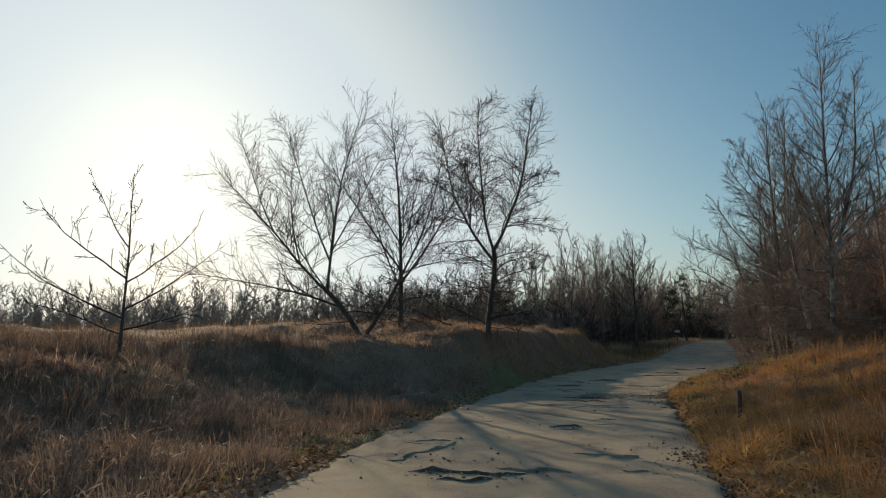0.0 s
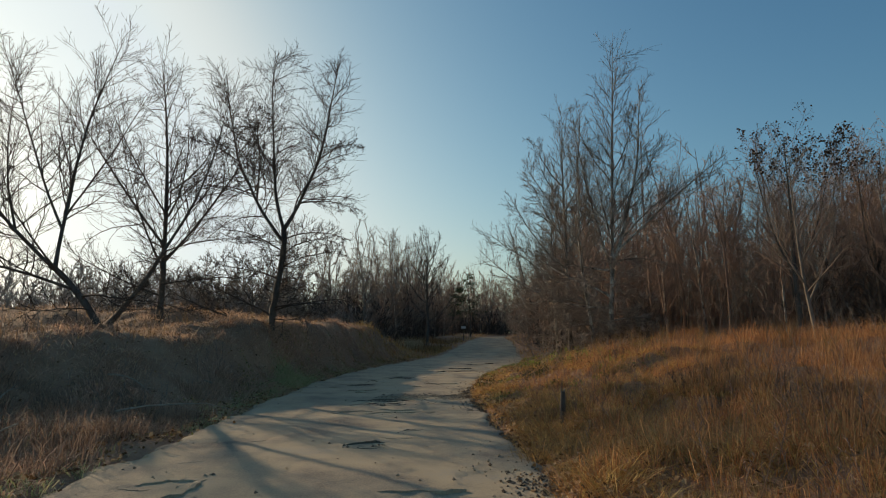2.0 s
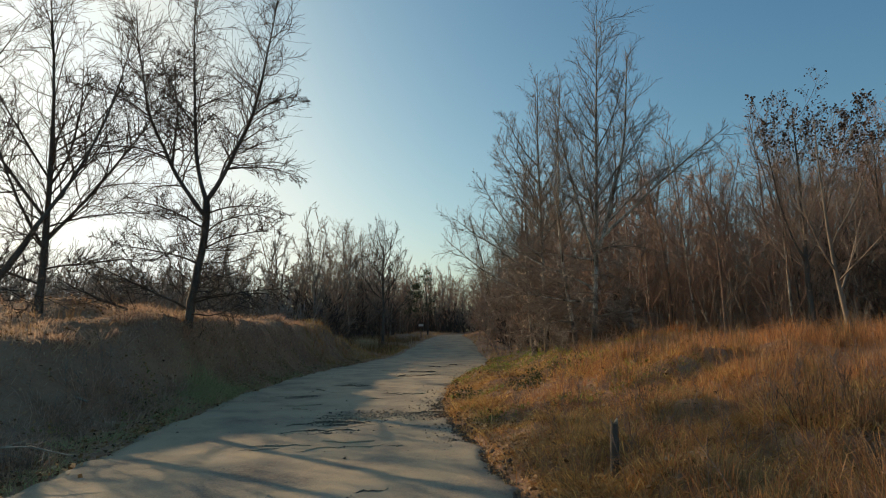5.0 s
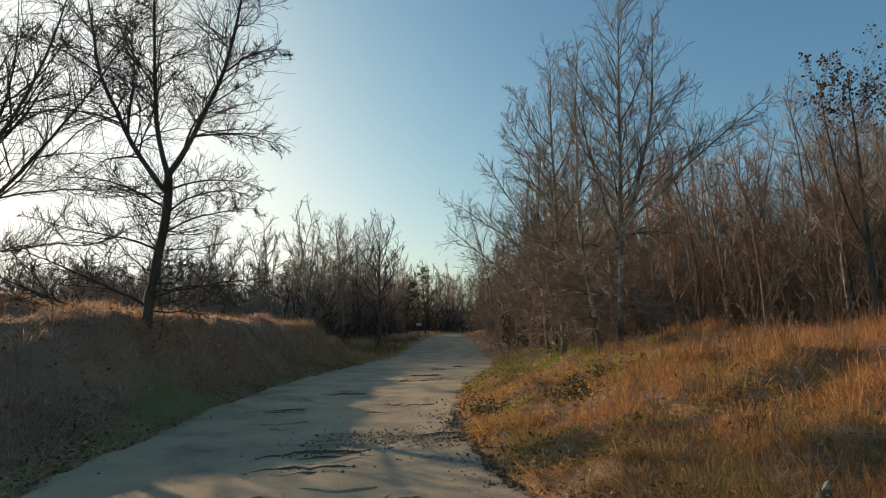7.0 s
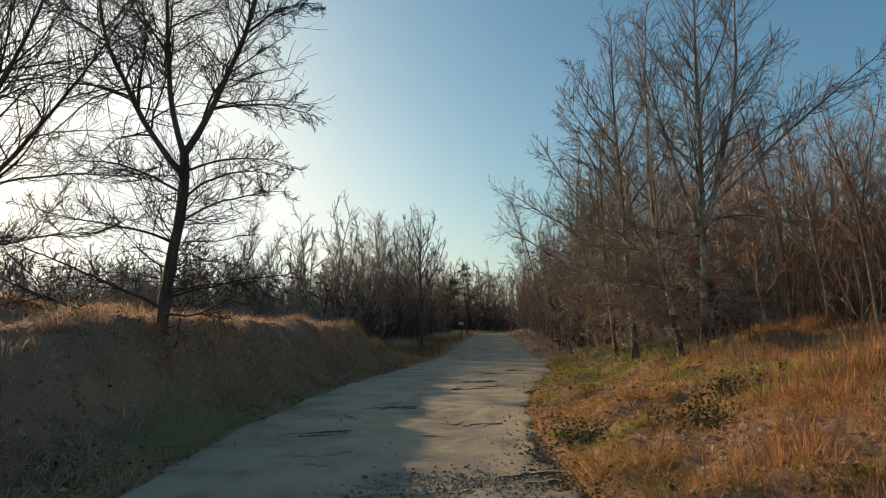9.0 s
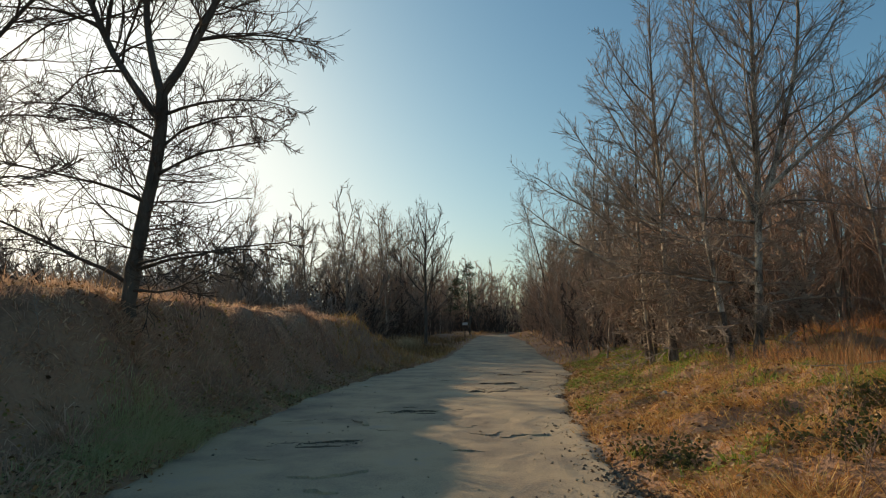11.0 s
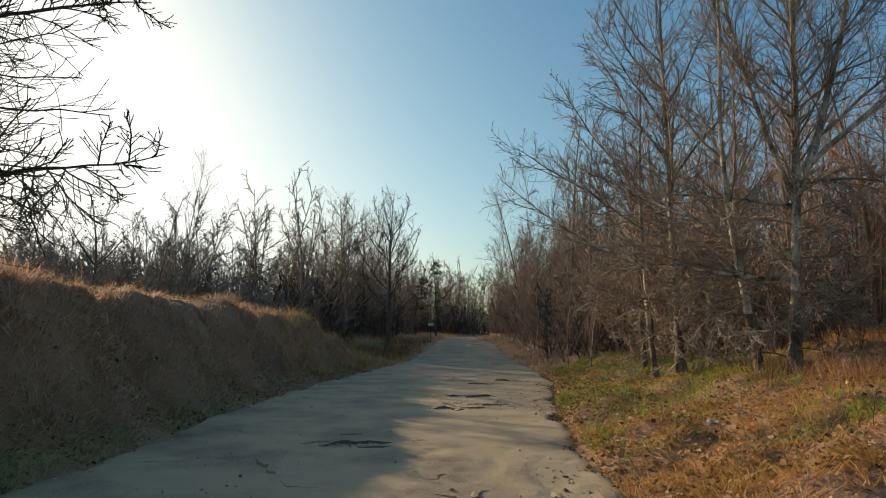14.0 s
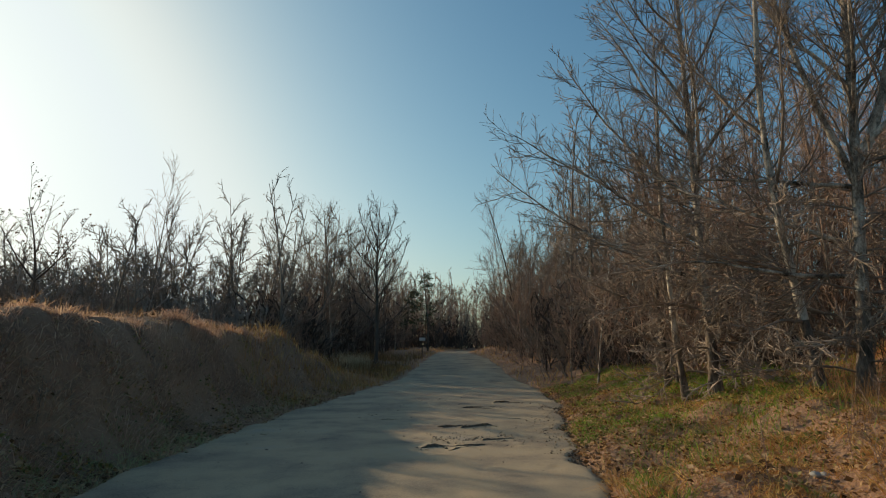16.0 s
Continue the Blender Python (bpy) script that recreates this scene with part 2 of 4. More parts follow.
    z = z - 0.12 + off * (0.16 + 0.10 * fbm(x, y, 1.8, 11) + (0.09 + 0.11 * smooth((y - 15) / 3)) * fbm(x, y, 1.9, 13) * smooth((dl - 0.5) / 0.8) + 0.17 * fbm(x, y, 0.9, 19) * smooth((dr - 0.4) / 1) + 0.22 * fbm(x, y, 9, 21) * smooth(np.maximum(dl, dr) / 5))
    return z - 0.07 * np.exp(-((dr - 0.12) / 0.16) ** 2) * smooth((y - 6) / 6)


def stations(lo, hi, step, far, grow):
    a = list(np.arange(lo, hi, step))
    s, up, down = step, [], []
    p = a[-1]
    while p < far:
        s *= grow
        p += s
        up.append(p)
    s, p = step, a[0]
    while p > -far:
        s *= grow
        p -= s
        down.append(p)
    return np.array(down[::-1] + a + up)


def sheet(xs, ys, height, mat, name):
    X, Y = np.meshgrid(xs, ys)
    Z = height(X, Y)
    ny, nx = X.shape
    i = (np.arange(ny - 1)[:, None] * nx + np.arange(nx - 1)[None, :]).ravel()
    return mesh_from(name, np.stack([X, Y, Z], -1).reshape(-1, 3), np.stack([i, i + 1, i + nx + 1, i + nx], -1), mat)


ground = new("ground", sheet(stations(-10, 16, 0.25, 900, 1.12), stations(-3, 46, 0.25, 900, 1.12), land, SOIL, "ground"))
tagged(ground, "brown earth with dead grass, rising to a bank beside the road", "ground", kind="structure")


# open cracks across the surface
CRACKS = (((-2.6, 8.6), (-2.2, 8.75), (-1.8, 8.8)), ((-1.8, 8.8), (-1.9, 8.35), (-2.05, 7.9), (-2.25, 7.4), (-2.3, 6.9)), ((0.1, 25.3), (0.4, 24.4), (0.7, 23.6), (1.5, 23.2)), ((-0.9, 6.7), (-0.4, 6.6), (0.1, 6.75)))
# broken edges of the old surface: place, width across the road, drop
LEDGES = ((6.6, 37.6, 1.6, 0.09), (8.0, 39.1, 1.2, 0.08), (5.0, 33.1, 1.5, 0.08), (4.1, 30.3, 1.4, 0.08), (5.1, 30.9, 1.0, 0.07), (-0.3, 22.7, 1.4, 0.03), (0.5, 17.3, 1.6, 0.05), 
          (0.0, 10.8, 0.7, 0.06), (0.9, 12.0, 0.8, 0.05), (0.3, 16.3, 1.4, 0.05), (-1.2, 6.3, 1.5, 0.06), (1.9, 26.1, 1.8, 0.04), (2.6, 18.4, 1.2, 0.04))


def make_road():
    ys = np.concatenate([np.arange(-12, 3, 0.4), np.arange(3, 42, 0.09), np.arange(42, 135, 0.4)])
    us = np.linspace(0, 1, 90)
    Y, U = np.meshgrid(ys, us, indexing="ij")
    a, b = road_left(Y) - 0.6, road_right(Y) + 0.6
    X = a + (b - a) * U
    inset = np.minimum(X - a, b - X) - 0.6 + 0.17 * fbm(X, Y, 1.6, 41) + 0.08 * fbm(X, Y, 0.3, 43)
    Z = rise(Y) + 0.014 * fbm(X, Y, 3.0, 51) + 0.004 * fbm(X, Y, 0.35, 61)
    lip = fbm(X + 0.3 * value(X, Y, 0.7, 5), Y * 0.6 + 0.1 * value(X, Y, 0.15, 6), 1.6, 71)
    Z = Z + 0.014 * smooth((lip - 0.45) / 0.02) - 0.02 * smooth((-0.55 - lip) / 0.03)
    Z = Z + 0.006 * smooth((fbm(X, Y, 0.16, 81) - 0.3) / 0.1) * smooth((fbm(X, Y, 2.0, 91) - 0.15) / 0.3)
    Z = Z - 0.22 * smooth((0.05 - inset) / 0.6)
    nx = len(us)
    i = (np.arange(len(ys) - 1)[:, None] * nx + np.arange(nx - 1)[None, :]).ravel()
    me = mesh_from("road", np.stack([X, Y, Z], -1).reshape(-1, 3), np.stack([i, i + 1, i + nx + 1, i + nx], -1), ROAD)
    up = np.empty(3 * len(me.polygons), np.float32)
    me.polygons.foreach_get("normal", up)
    me.polygons.foreach_set("use_smooth", up[2::3] > 0.94)
    return me


road = tagged(new("road", make_road()), "worn, potholed grey and tan country road with crumbling edges", "road", kind="structure")


def broken_edge(line, high, back, seed, torn=False):
    """The torn edge of a layer of the old surface: a jagged upright face with the layer sloping down behind it. torn
    puts shade into the face's colour.
    """
    r = np.random.default_rng(seed)
    line = np.array(line, float)
    run = np.concatenate([[0], np.cumsum(np.linalg.norm(np.diff(line, axis=0), axis=1))])
    d = np.arange(0, run[-1], 0.035)
    x, y = np.interp(d, run, line[:, 0]), np.interp(d, run, line[:, 1])
    tx, ty = np.gradient(x), np.gradient(y)
    n = np.stack([-ty, tx], -1) / np.hypot(tx, ty)[:, None]
    n *= np.where(n[:, 1:] < 0, -1, 1)
    jag = 0.10 * value(d, 0 * d, 0.35, seed) + 0.05 * value(d, 0 * d, 0.11, seed + 1) + r.uniform(-0.012, 0.012, len(d))
    fade = smooth(d / 0.25) * smooth((run[-1] - d) / 0.25)
    h = high * fade * (0.55 + 0.45 * value(d, 0 * d, 0.3, seed + 2)) * r.uniform(0.75, 1.1, len(d))
    p = np.stack([x, y], -1) + n * jag[:, None]
    q = p + n * (back * (0.6 + 0.5 * value(d, 0 * d, 0.5, seed + 3)))[:, None]
    z = rise(p[:, 1])
    V = np.concatenate([np.column_stack([p - 0.008 * n, z - 0.04]), np.column_stack([p, z + h]), np.column_stack([p + 0.05 * n, z + h * 1.04]), np.column_stack([q, z - 0.02])])
    m, i = len(d), np.arange(len(d) - 1)
    F = np.concatenate([np.stack([i + a * m, i + 1 + a * m, i + 1 + (a + 1) * m, i + (a + 1) * m], -1) for a in range(3)])
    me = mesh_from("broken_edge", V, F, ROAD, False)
    # Shade on the upright face is put into its colour by a second material.
    me.materials.append(LIP_SHADE_CRUMBS)
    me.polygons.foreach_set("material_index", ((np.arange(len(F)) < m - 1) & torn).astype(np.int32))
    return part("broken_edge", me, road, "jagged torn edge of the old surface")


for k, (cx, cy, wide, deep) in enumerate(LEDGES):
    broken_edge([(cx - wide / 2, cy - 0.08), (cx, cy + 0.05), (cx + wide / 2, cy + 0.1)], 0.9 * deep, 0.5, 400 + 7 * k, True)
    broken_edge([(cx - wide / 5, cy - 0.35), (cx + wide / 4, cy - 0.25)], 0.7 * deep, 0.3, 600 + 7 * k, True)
flakes = np.random.default_rng(17)
for k in range(48):
    fy = 4 + 36 * flakes.uniform(0, 1) ** 1.2
    fx = float(road_left(fy) + (road_right(fy) - road_left(fy)) * flakes.uniform(0.12, 0.9))
    fw = flakes.uniform(0.15, 0.5)
    broken_edge([(fx - fw, fy + flakes.uniform(-0.25, 0.25)), (fx, fy), (fx + fw, fy + flakes.uniform(-0.2, 0.3))], flakes.uniform(0.012, 0.03), flakes.uniform(0.15, 0.4), 1000 + 5 * k)
for k, line in enumerate(CRACKS):
    broken_edge(line, 0.045, 0.3, 800 + 7 * k)


# ---- branching ----
def unit(v):
    return v / np.maximum(np.linalg.norm(v, axis=-1, keepdims=True), 1e-9)


def grow(P, D, L, R, n, wob, up, end=0.25, r=None):
    """Winding shoots: (B, n + 1, 3) places and (B, n + 1) radii."""
    r = r or rng
    P, D, L, R = np.atleast_2d(P).astype(float), unit(np.atleast_2d(D).astype(float)), np.atleast_1d(L).astype(float), np.atleast_1d(R).astype(float)
    pts, d = [P], D
    arc = 0.55 * wob * r.normal(size=D.shape)
    for _ in range(n):
        d = unit(d + arc + 0.8 * wob * r.normal(size=d.shape) + np.array([0, 0, up]))
        pts.append(pts[-1] + d * (L / n)[:, None])
    t = np.linspace(0, 1, n + 1)[None, :]
    return np.stack(pts, 1), R[:, None] * (1 - (1 - end) * t)


def shoots(pts, rad, m, t0, t1, angle, spread, share, thin, r, taper=0.55, flat=0.0):
    """m side shoots on each branch: starts, ways, lengths and radii."""
    B, n = pts.shape[0], pts.shape[1] - 1
    t = t0 + (t1 - t0) * (np.arange(m)[None, :] + r.uniform(0, 1, (B, m))) / m
    f = np.clip(t * n, 0, n - 1e-4)
    i = f.astype(int)
    w = (f - i)[..., None]
    b = np.arange(B)[:, None]
    p0, p1 = pts[b, i], pts[b, i + 1]
    P, T = p0 * (1 - w) + p1 * w, unit(p1 - p0)
    R = (rad[b, i] * (1 - w[..., 0]) + rad[b, i + 1] * w[..., 0]) * thin
    rand = r.normal(size=T.shape)
    rand[..., 2] *= 1 - flat
    side = unit(rand - T * (rand * T).sum(-1, keepdims=True))
    ang = np.radians(angle + spread * r.normal(size=t.shape))[..., None]
    D = T * np.cos(ang) + side * np.sin(ang)
    length = np.linalg.norm(np.diff(pts, axis=1), axis=-1).sum(-1)[:, None]
    L = length * share * (1 - taper * t) * r.uniform(0.6, 1.25, t.shape)
    R = np.minimum(R, 0.0075 * L + 0.003)
    return P.reshape(-1, 3), D.reshape(-1, 3), L.ravel(), R.ravel()


def bough(P, d0, d1, L, R, n, wob, end, r):
    """One limb that turns from its first heading to its last."""
    pts, drift = [np.asarray(P, float)[0]], np.zeros(3)
    for i in range(n):
        t = i / (n - 1)
        drift = 0.75 * drift + wob * r.normal(size=3)
        pts.append(pts[-1] + unit((1 - t) * d0 + t * d1 + drift) * L / n)
    return np.array(pts)[None], R * (1 - (1 - end) * np.linspace(0, 1, n + 1))[None]


def tubes(name, groups, mat, spikes=()):
    """One mesh of round, tapering tubes, and of three-sided twigs that end in a point."""
    V, F, base = [], [], 0
    for pts, rad, k in groups:
        B, n = pts.shape[:2]
        T = unit(np.gradient(pts, axis=1))
        ref = np.where(np.abs(T[:, :1, 2:3]) > 0.9, np.array([1.0, 0, 0]), np.array([0, 0, 1.0]))
        s = unit(np.cross(T, np.broadcast_to(ref, T.shape)))
        q = np.cross(T, s)
        a = np.arange(k) * 2 * np.pi / k
        ring = pts[:, :, None] + rad[:, :, None, None] * (s[:, :, None] * np.cos(a)[:, None] + q[:, :, None] * np.sin(a)[:, None])
        V.append(ring.reshape(-1, 3))
        i = (base + (np.arange(B)[:, None, None] * n + np.arange(n - 1)[None, :, None]) * k)
        j = np.arange(k)[None, None, :]
        j2 = (j + 1) % k
        A, Bq, C, Dq = i + j, i + j2, i + k + j2, i + k + j
        F.append(np.stack([A, Bq, C], -1).reshape(-1, 3))
        F.append(np.stack([A, C, Dq], -1).reshape(-1, 3))
        base += B * n * k
    for pts, rad in spikes:
        B, n = pts.shape[:2]
        T = unit(pts[:, -1] - pts[:, 0])
        s = unit(np.cross(T, np.where(np.abs(T[:, 2:3]) > 0.9, np.array([1.0, 0, 0]), np.array([0, 0, 1.0]))))
        q = np.cross(T, s)
        a = np.arange(3) * 2 * np.pi / 3
        ring = pts[:, :-1, None] + rad[:, :-1, None, None] * (s[:, None, None] * np.cos(a)[:, None] + q[:, None, None] * np.sin(a)[:, None])
        V.append(np.concatenate([ring.reshape(B, -1, 3), pts[:, -1:]], 1).reshape(-1, 3))
        per = 3 * (n - 1) + 1
        b = base + np.arange(B)[:, None] * per
        for k in range(n - 1):
            for j in range(3):
                a0, a1 = 3 * k + j, 3 * k + (j + 1) % 3
                if k < n - 2:
                    F.append(b + np.array([[a0, a1, a1 + 3]]))
                    F.append(b + np.array([[a0, a1 + 3, a0 + 3]]))
                else:
                    F.append(b + np.array([[a0, a1, per - 1]]))
        base += B * per
    return mesh_from(name, np.concatenate(V), np.concatenate(F), mat)


def heading(az, el):
    a, e = radians(az), radians(el)
    return np.array([math.cos(a) * math.cos(e), math.sin(a) * math.cos(e), math.sin(e)])


def bare_tree(name, seed, stems, label, category="tree", bark=BARK_DARK, twig=TWIG_DARK, side=(16, 9, 5), share=(0.45, 0.5, 0.5), angle=(46, 42, 38), up=(0.12, 0.08, 0.05), rmin=0.004, first=0.15, bend=2, n2=4, leaves=None, sway=0.11, foot=None, curl=0.16, dense=1.0, bare=0.22):
    """A leafless tree. Each stem grows from the ground or on an earlier stem and carries side shoots of three orders."""
    r = np.random.default_rng(seed)
    root = tagged(new(name), label, category)
    made, crown, tips, low_crown, low_tips, stem_of = [], [], [], [], [], []
    for k, s in enumerate(stems):
        if s.get("on") is None:
            P, R0 = np.array([[s.get("x", 0), s.get("y", 0), -0.15]]), s["r"]
        else:
            pts, rad = made[s["on"]]
            f = s["at"] * (pts.shape[1] - 1)
            i = min(int(f), pts.shape[1] - 2)
            P, R0 = pts[:, i] * (1 - f + i) + pts[:, i + 1] * (f - i), min(s["r"], rad[0, i])
        if "el2" in s:
            pts, rad = bough(P, heading(s["az"], s["el"]), heading(s.get("az2", s["az"]), s["el2"]), s["len"], R0, 14, s.get("wob", 0.06), s.get("end", 0.15), r)
        else:
            pts, rad = grow(P, heading(s["az"], s["el"]), s["len"], R0, 12, s.get("wob", 0.025 if s.get("on") is None else 0.032), s.get("up", 0.02), s.get("end", 0.12), r)
        rad = rad * r.uniform(0.9, 1.1, rad.shape)
        if s.get("on") is None:
            rad[:, 0] *= 1.4
        made.append((pts, rad))
        low = 2 if foot and s.get("on") is None else 0
        me = tubes("limb", [(pts[:, low:], rad[:, low:], 8 if R0 > 0.04 else 5)], bark if R0 > 0.042 else twig)
        if s.get("on") is None:
            stem_of.append(part("trunk", me, root))
        else:
            stem_of.append(stem_of[s["on"]])
            part("limb", me, stem_of[k])
        if low:
            part("trunk_foot", tubes("trunk_foot", [(pts[:, :low + 1], rad[:, :low + 1] * np.array([1.12, 1.03, 1.0]), 10)], foot), stem_of[k], "darker rough bark on the lower trunk")
        b1 = grow(*shoots(pts, rad, max(5, round(dense * s.get("m", side[0]))), s.get("t0", first), 0.97, s.get("angle", angle[0]), 15, s.get("share", share[0]), 0.6, r), 7, sway, s.get("sup", up[0]), 0.3, r)
        b1 = (b1[0], np.maximum(b1[1], rmin * 1.5))
        # Low twigs are thickened too, as sunlit twigs look broader.
        thick = 1.7 if s.get("low") else 1.0
        (low_crown if s.get("low") else crown).append((b1[0], b1[1] * thick, 4))
        b2 = grow(*shoots(*b1, side[1], bare, 0.97, angle[1], 10, share[1], 0.6, r), n2, curl, up[1], 0.4, r)
        b2 = (b2[0], np.maximum(b2[1], rmin))
        (low_crown if s.get("low") else crown).append((b2[0], b2[1] * thick, 3))
        b3 = grow(*shoots(*b2, side[2], bare, 0.98, angle[2], 12, share[2], 0.7, r), bend, curl, up[2], 0.6, r)
        (low_tips if s.get("low") else tips).append((b3[0], np.maximum(b3[1], rmin * 0.9) * thick))
    twigs = part("crown", tubes("crown", crown, twig, tips), root, "bare fine branches and twigs")
    if low_crown:
        part("low_branching", tubes("low_branching", low_crown, TWIG_SUNLIT, low_tips), root, "tangled twigs drooping round the trunk, paled as if sunlit")
    if leaves:
        ends = np.concatenate([t[0][:, -1] for t in tips])
        ends = ends[(ends[:, 2] > leaves[0]) & (r.uniform(0, 1, len(ends)) < leaves[1])]
        part("leaves", leaf_mesh("leaves", ends, leaves[2], DEAD_LEAF, r), twigs, "withered dark leaves left on the twigs")
    return root


def leaf_mesh(name, P, size, mat, r, flat=0.0):
    """Curled leaves, each a folded pair of pointed halves."""
    n = len(P)
    a = unit(r.normal(size=(n, 3)) * np.array([1, 1, 1 - flat]))
    b = r.normal(size=(n, 3)) * np.array([1, 1, 1 - flat])
    b = unit(b - a * (a * b).sum(-1, keepdims=True))
    c = np.cross(a, b)
    s = (size * r.uniform(0.6, 1.3, n))[:, None]
    fold = r.uniform(0.15, 0.7, n)[:, None] * np.where(c[:, 2:3] < 0, -1, 1)
    V = np.stack([P, P + s * a, P + s * (0.5 * a + 0.38 * b + 0.3 * fold * c), P + s * (0.5 * a - 0.38 * b + 0.3 * fold * c)], 1).reshape(-1, 3)
    i = np.arange(n)[:, None] * 4
    return mesh_from(name, V, np.concatenate([i + np.array([[0, 2, 1]]), i + np.array([[0, 1, 3]])]), mat, False)


def S(on, at, az, el, ln, r, **k):
    return dict(on=on, at=at, az=az, el=el, len=ln, r=r, **k)


def stand(ob, x, y, turn=0, sink=0.05):
    ob.matrix_basis = pose(x, y, float(land(x, y)) - sink, 0, 0, turn)
    return ob


# ---- the single trees along the bank ----
stand(bare_tree("bare_tree", 3, [
    S(None, 0, 344, 84, 3.75, 0.122, el2=87, end=0.8, m=57, t0=0.26, share=0.6, angle=72, sup=0.0, wob=0.04),
    S(0, 0.87, 164, 50, 7.4, 0.07, el2=76, m=71, wob=0.05),
    S(0, 1.0, 164, 66, 7.0, 0.068, az2=344, el2=84, m=71, wob=0.04),
    S(0, 1.0, 344, 58, 6.9, 0.075, el2=89, m=71, wob=0.03),
    S(0, 0.06, 164, 6, 5.2, 0.045, el2=34, m=41, sup=0.05),
    S(0, 0.14, 184, 32, 3.4, 0.035, el2=16, m=32),
    S(0, 0.2, 340, 20, 3.1, 0.032, el2=4, m=20),
    S(0, 0.22, 325, 16, 2.9, 0.028, el2=-2, m=16),
    S(0, 0.12, 320, 4, 2.6, 0.026, el2=14, m=13),
    S(0, 0.78, 160, 30, 3.8, 0.035, el2=4, m=35),
    S(0, 0.74, 344, 40, 2.3, 0.03, el2=-22, m=28),
    S(0, 0.9, 344, 22, 2.5, 0.03, el2=-16, m=26),
    S(0, 0.62, 338, 26, 2.4, 0.03, el2=-12, m=24),
    S(0, 0.5, 200, 24, 2.8, 0.03, el2=0, m=22),
    S(3, 0.1, 344, 84, 2.8, 0.035, el2=26, m=32),
    S(1, 0.26, 110, 86, 4.2, 0.04, el2=66, m=38),
    S(2, 0.34, 164, 52, 3.4, 0.03, el2=74, m=32),
    S(3, 0.16, 344, 12, 2.3, 0.03, el2=-20, m=32),
    S(3, 0.42, 344, 30, 1.8, 0.03, el2=-2, m=32),
    S(1, 0.3, 164, 22, 3.0, 0.03, el2=-6, m=32),
    S(1, 0.5, 170, 36, 2.6, 0.028, el2=8, m=28),
], "tall bare deciduous tree with a forked trunk on the grassy bank", side=(20, 13, 1), share=(0.34, 0.58, 0.42), angle=(56, 42, 34), up=(0.02, 0.04, 0.06), rmin=0.0046, sway=0.17, bend=2, n2=5, dense=0.82, bare=0.08, curl=0.13), -3.42, 23.7)
stand(bare_tree("bare_tree", 5, [
    S(None, 0, 170, 58, 2.6, 0.119, up=0.0, end=0.7, m=6),
    S(0, 0.95, 90, 80, 8.6, 0.068, up=0.03, m=39),
    S(0, 0.9, 178, 40, 7.2, 0.0638, up=0.012, m=50),
    S(None, 0, 5, 46, 3.0, 0.102, up=0.05, end=0.6, m=6),
    S(3, 0.98, 40, 60, 6.5, 0.051, up=0.05, m=32),
    S(1, 0.15, 185, 66, 6.8, 0.0467, up=0.05, m=36),
    S(0, 0.6, 182, 20, 7.4, 0.0467, up=0.02, m=36),
    S(2, 0.25, 170, 70, 5.8, 0.0382, up=0.05, m=32),
    S(2, 0.5, 190, 62, 4.8, 0.034, up=0.05, m=28),
    S(1, 0.2, 10, 64, 5.6, 0.0382, up=0.05, m=28),
    S(0, 0.7, 230, 40, 4.6, 0.0425, up=0.05, m=25),
    S(0, 0.5, 330, 4, 4.2, 0.035, el2=-8, m=22),
    S(3, 0.4, 300, 8, 3.8, 0.03, el2=-12, m=20),
    S(0, 0.3, 270, 10, 3.6, 0.03, el2=-10, m=18),
], "spreading bare tree with several slanting stems on the bank", side=(28, 11, 1), share=(0.38, 0.56, 0.46), angle=(46, 38, 34), up=(0.06, 0.06, 0.06), rmin=0.0048, sway=0.14, bend=2, n2=4, dense=0.85, bare=0.08, curl=0.13), -8.1, 21.2)
stand(bare_tree("bare_tree", 9, [
    S(None, 0, 100, 88, 9.9, 0.111, up=0.012, m=43, t0=0.2, share=0.35),
    S(0, 0.22, 0, 50, 6.2, 0.051, up=0.05, m=32),
    S(0, 0.28, 180, 50, 6.2, 0.051, up=0.06, m=32),
    S(0, 0.2, 250, 40, 4.6, 0.0425, up=0.05, m=25),
    S(0, 0.38, 20, 58, 4.8, 0.0382, up=0.05, m=25),
    S(0, 0.4, 200, 58, 4.8, 0.0382, up=0.05, m=25),
    S(0, 0.1, 190, 20, 3.8, 0.034, up=0.02, m=21),
    S(0, 0.14, 330, 14, 4.0, 0.03, el2=-10, m=22),
    S(0, 0.2, 280, 10, 3.4, 0.03, el2=-12, m=20),
    S(0, 0.26, 10, 24, 3.8, 0.03, el2=-4, m=20),
], "bare upright tree with rising boughs on the bank", side=(28, 11, 1), share=(0.38, 0.56, 0.46), angle=(46, 38, 34), up=(0.06, 0.06, 0.06), rmin=0.0048, sway=0.14, bend=2, n2=4, dense=0.85, bare=0.08, curl=0.13), -7.1, 23.3)
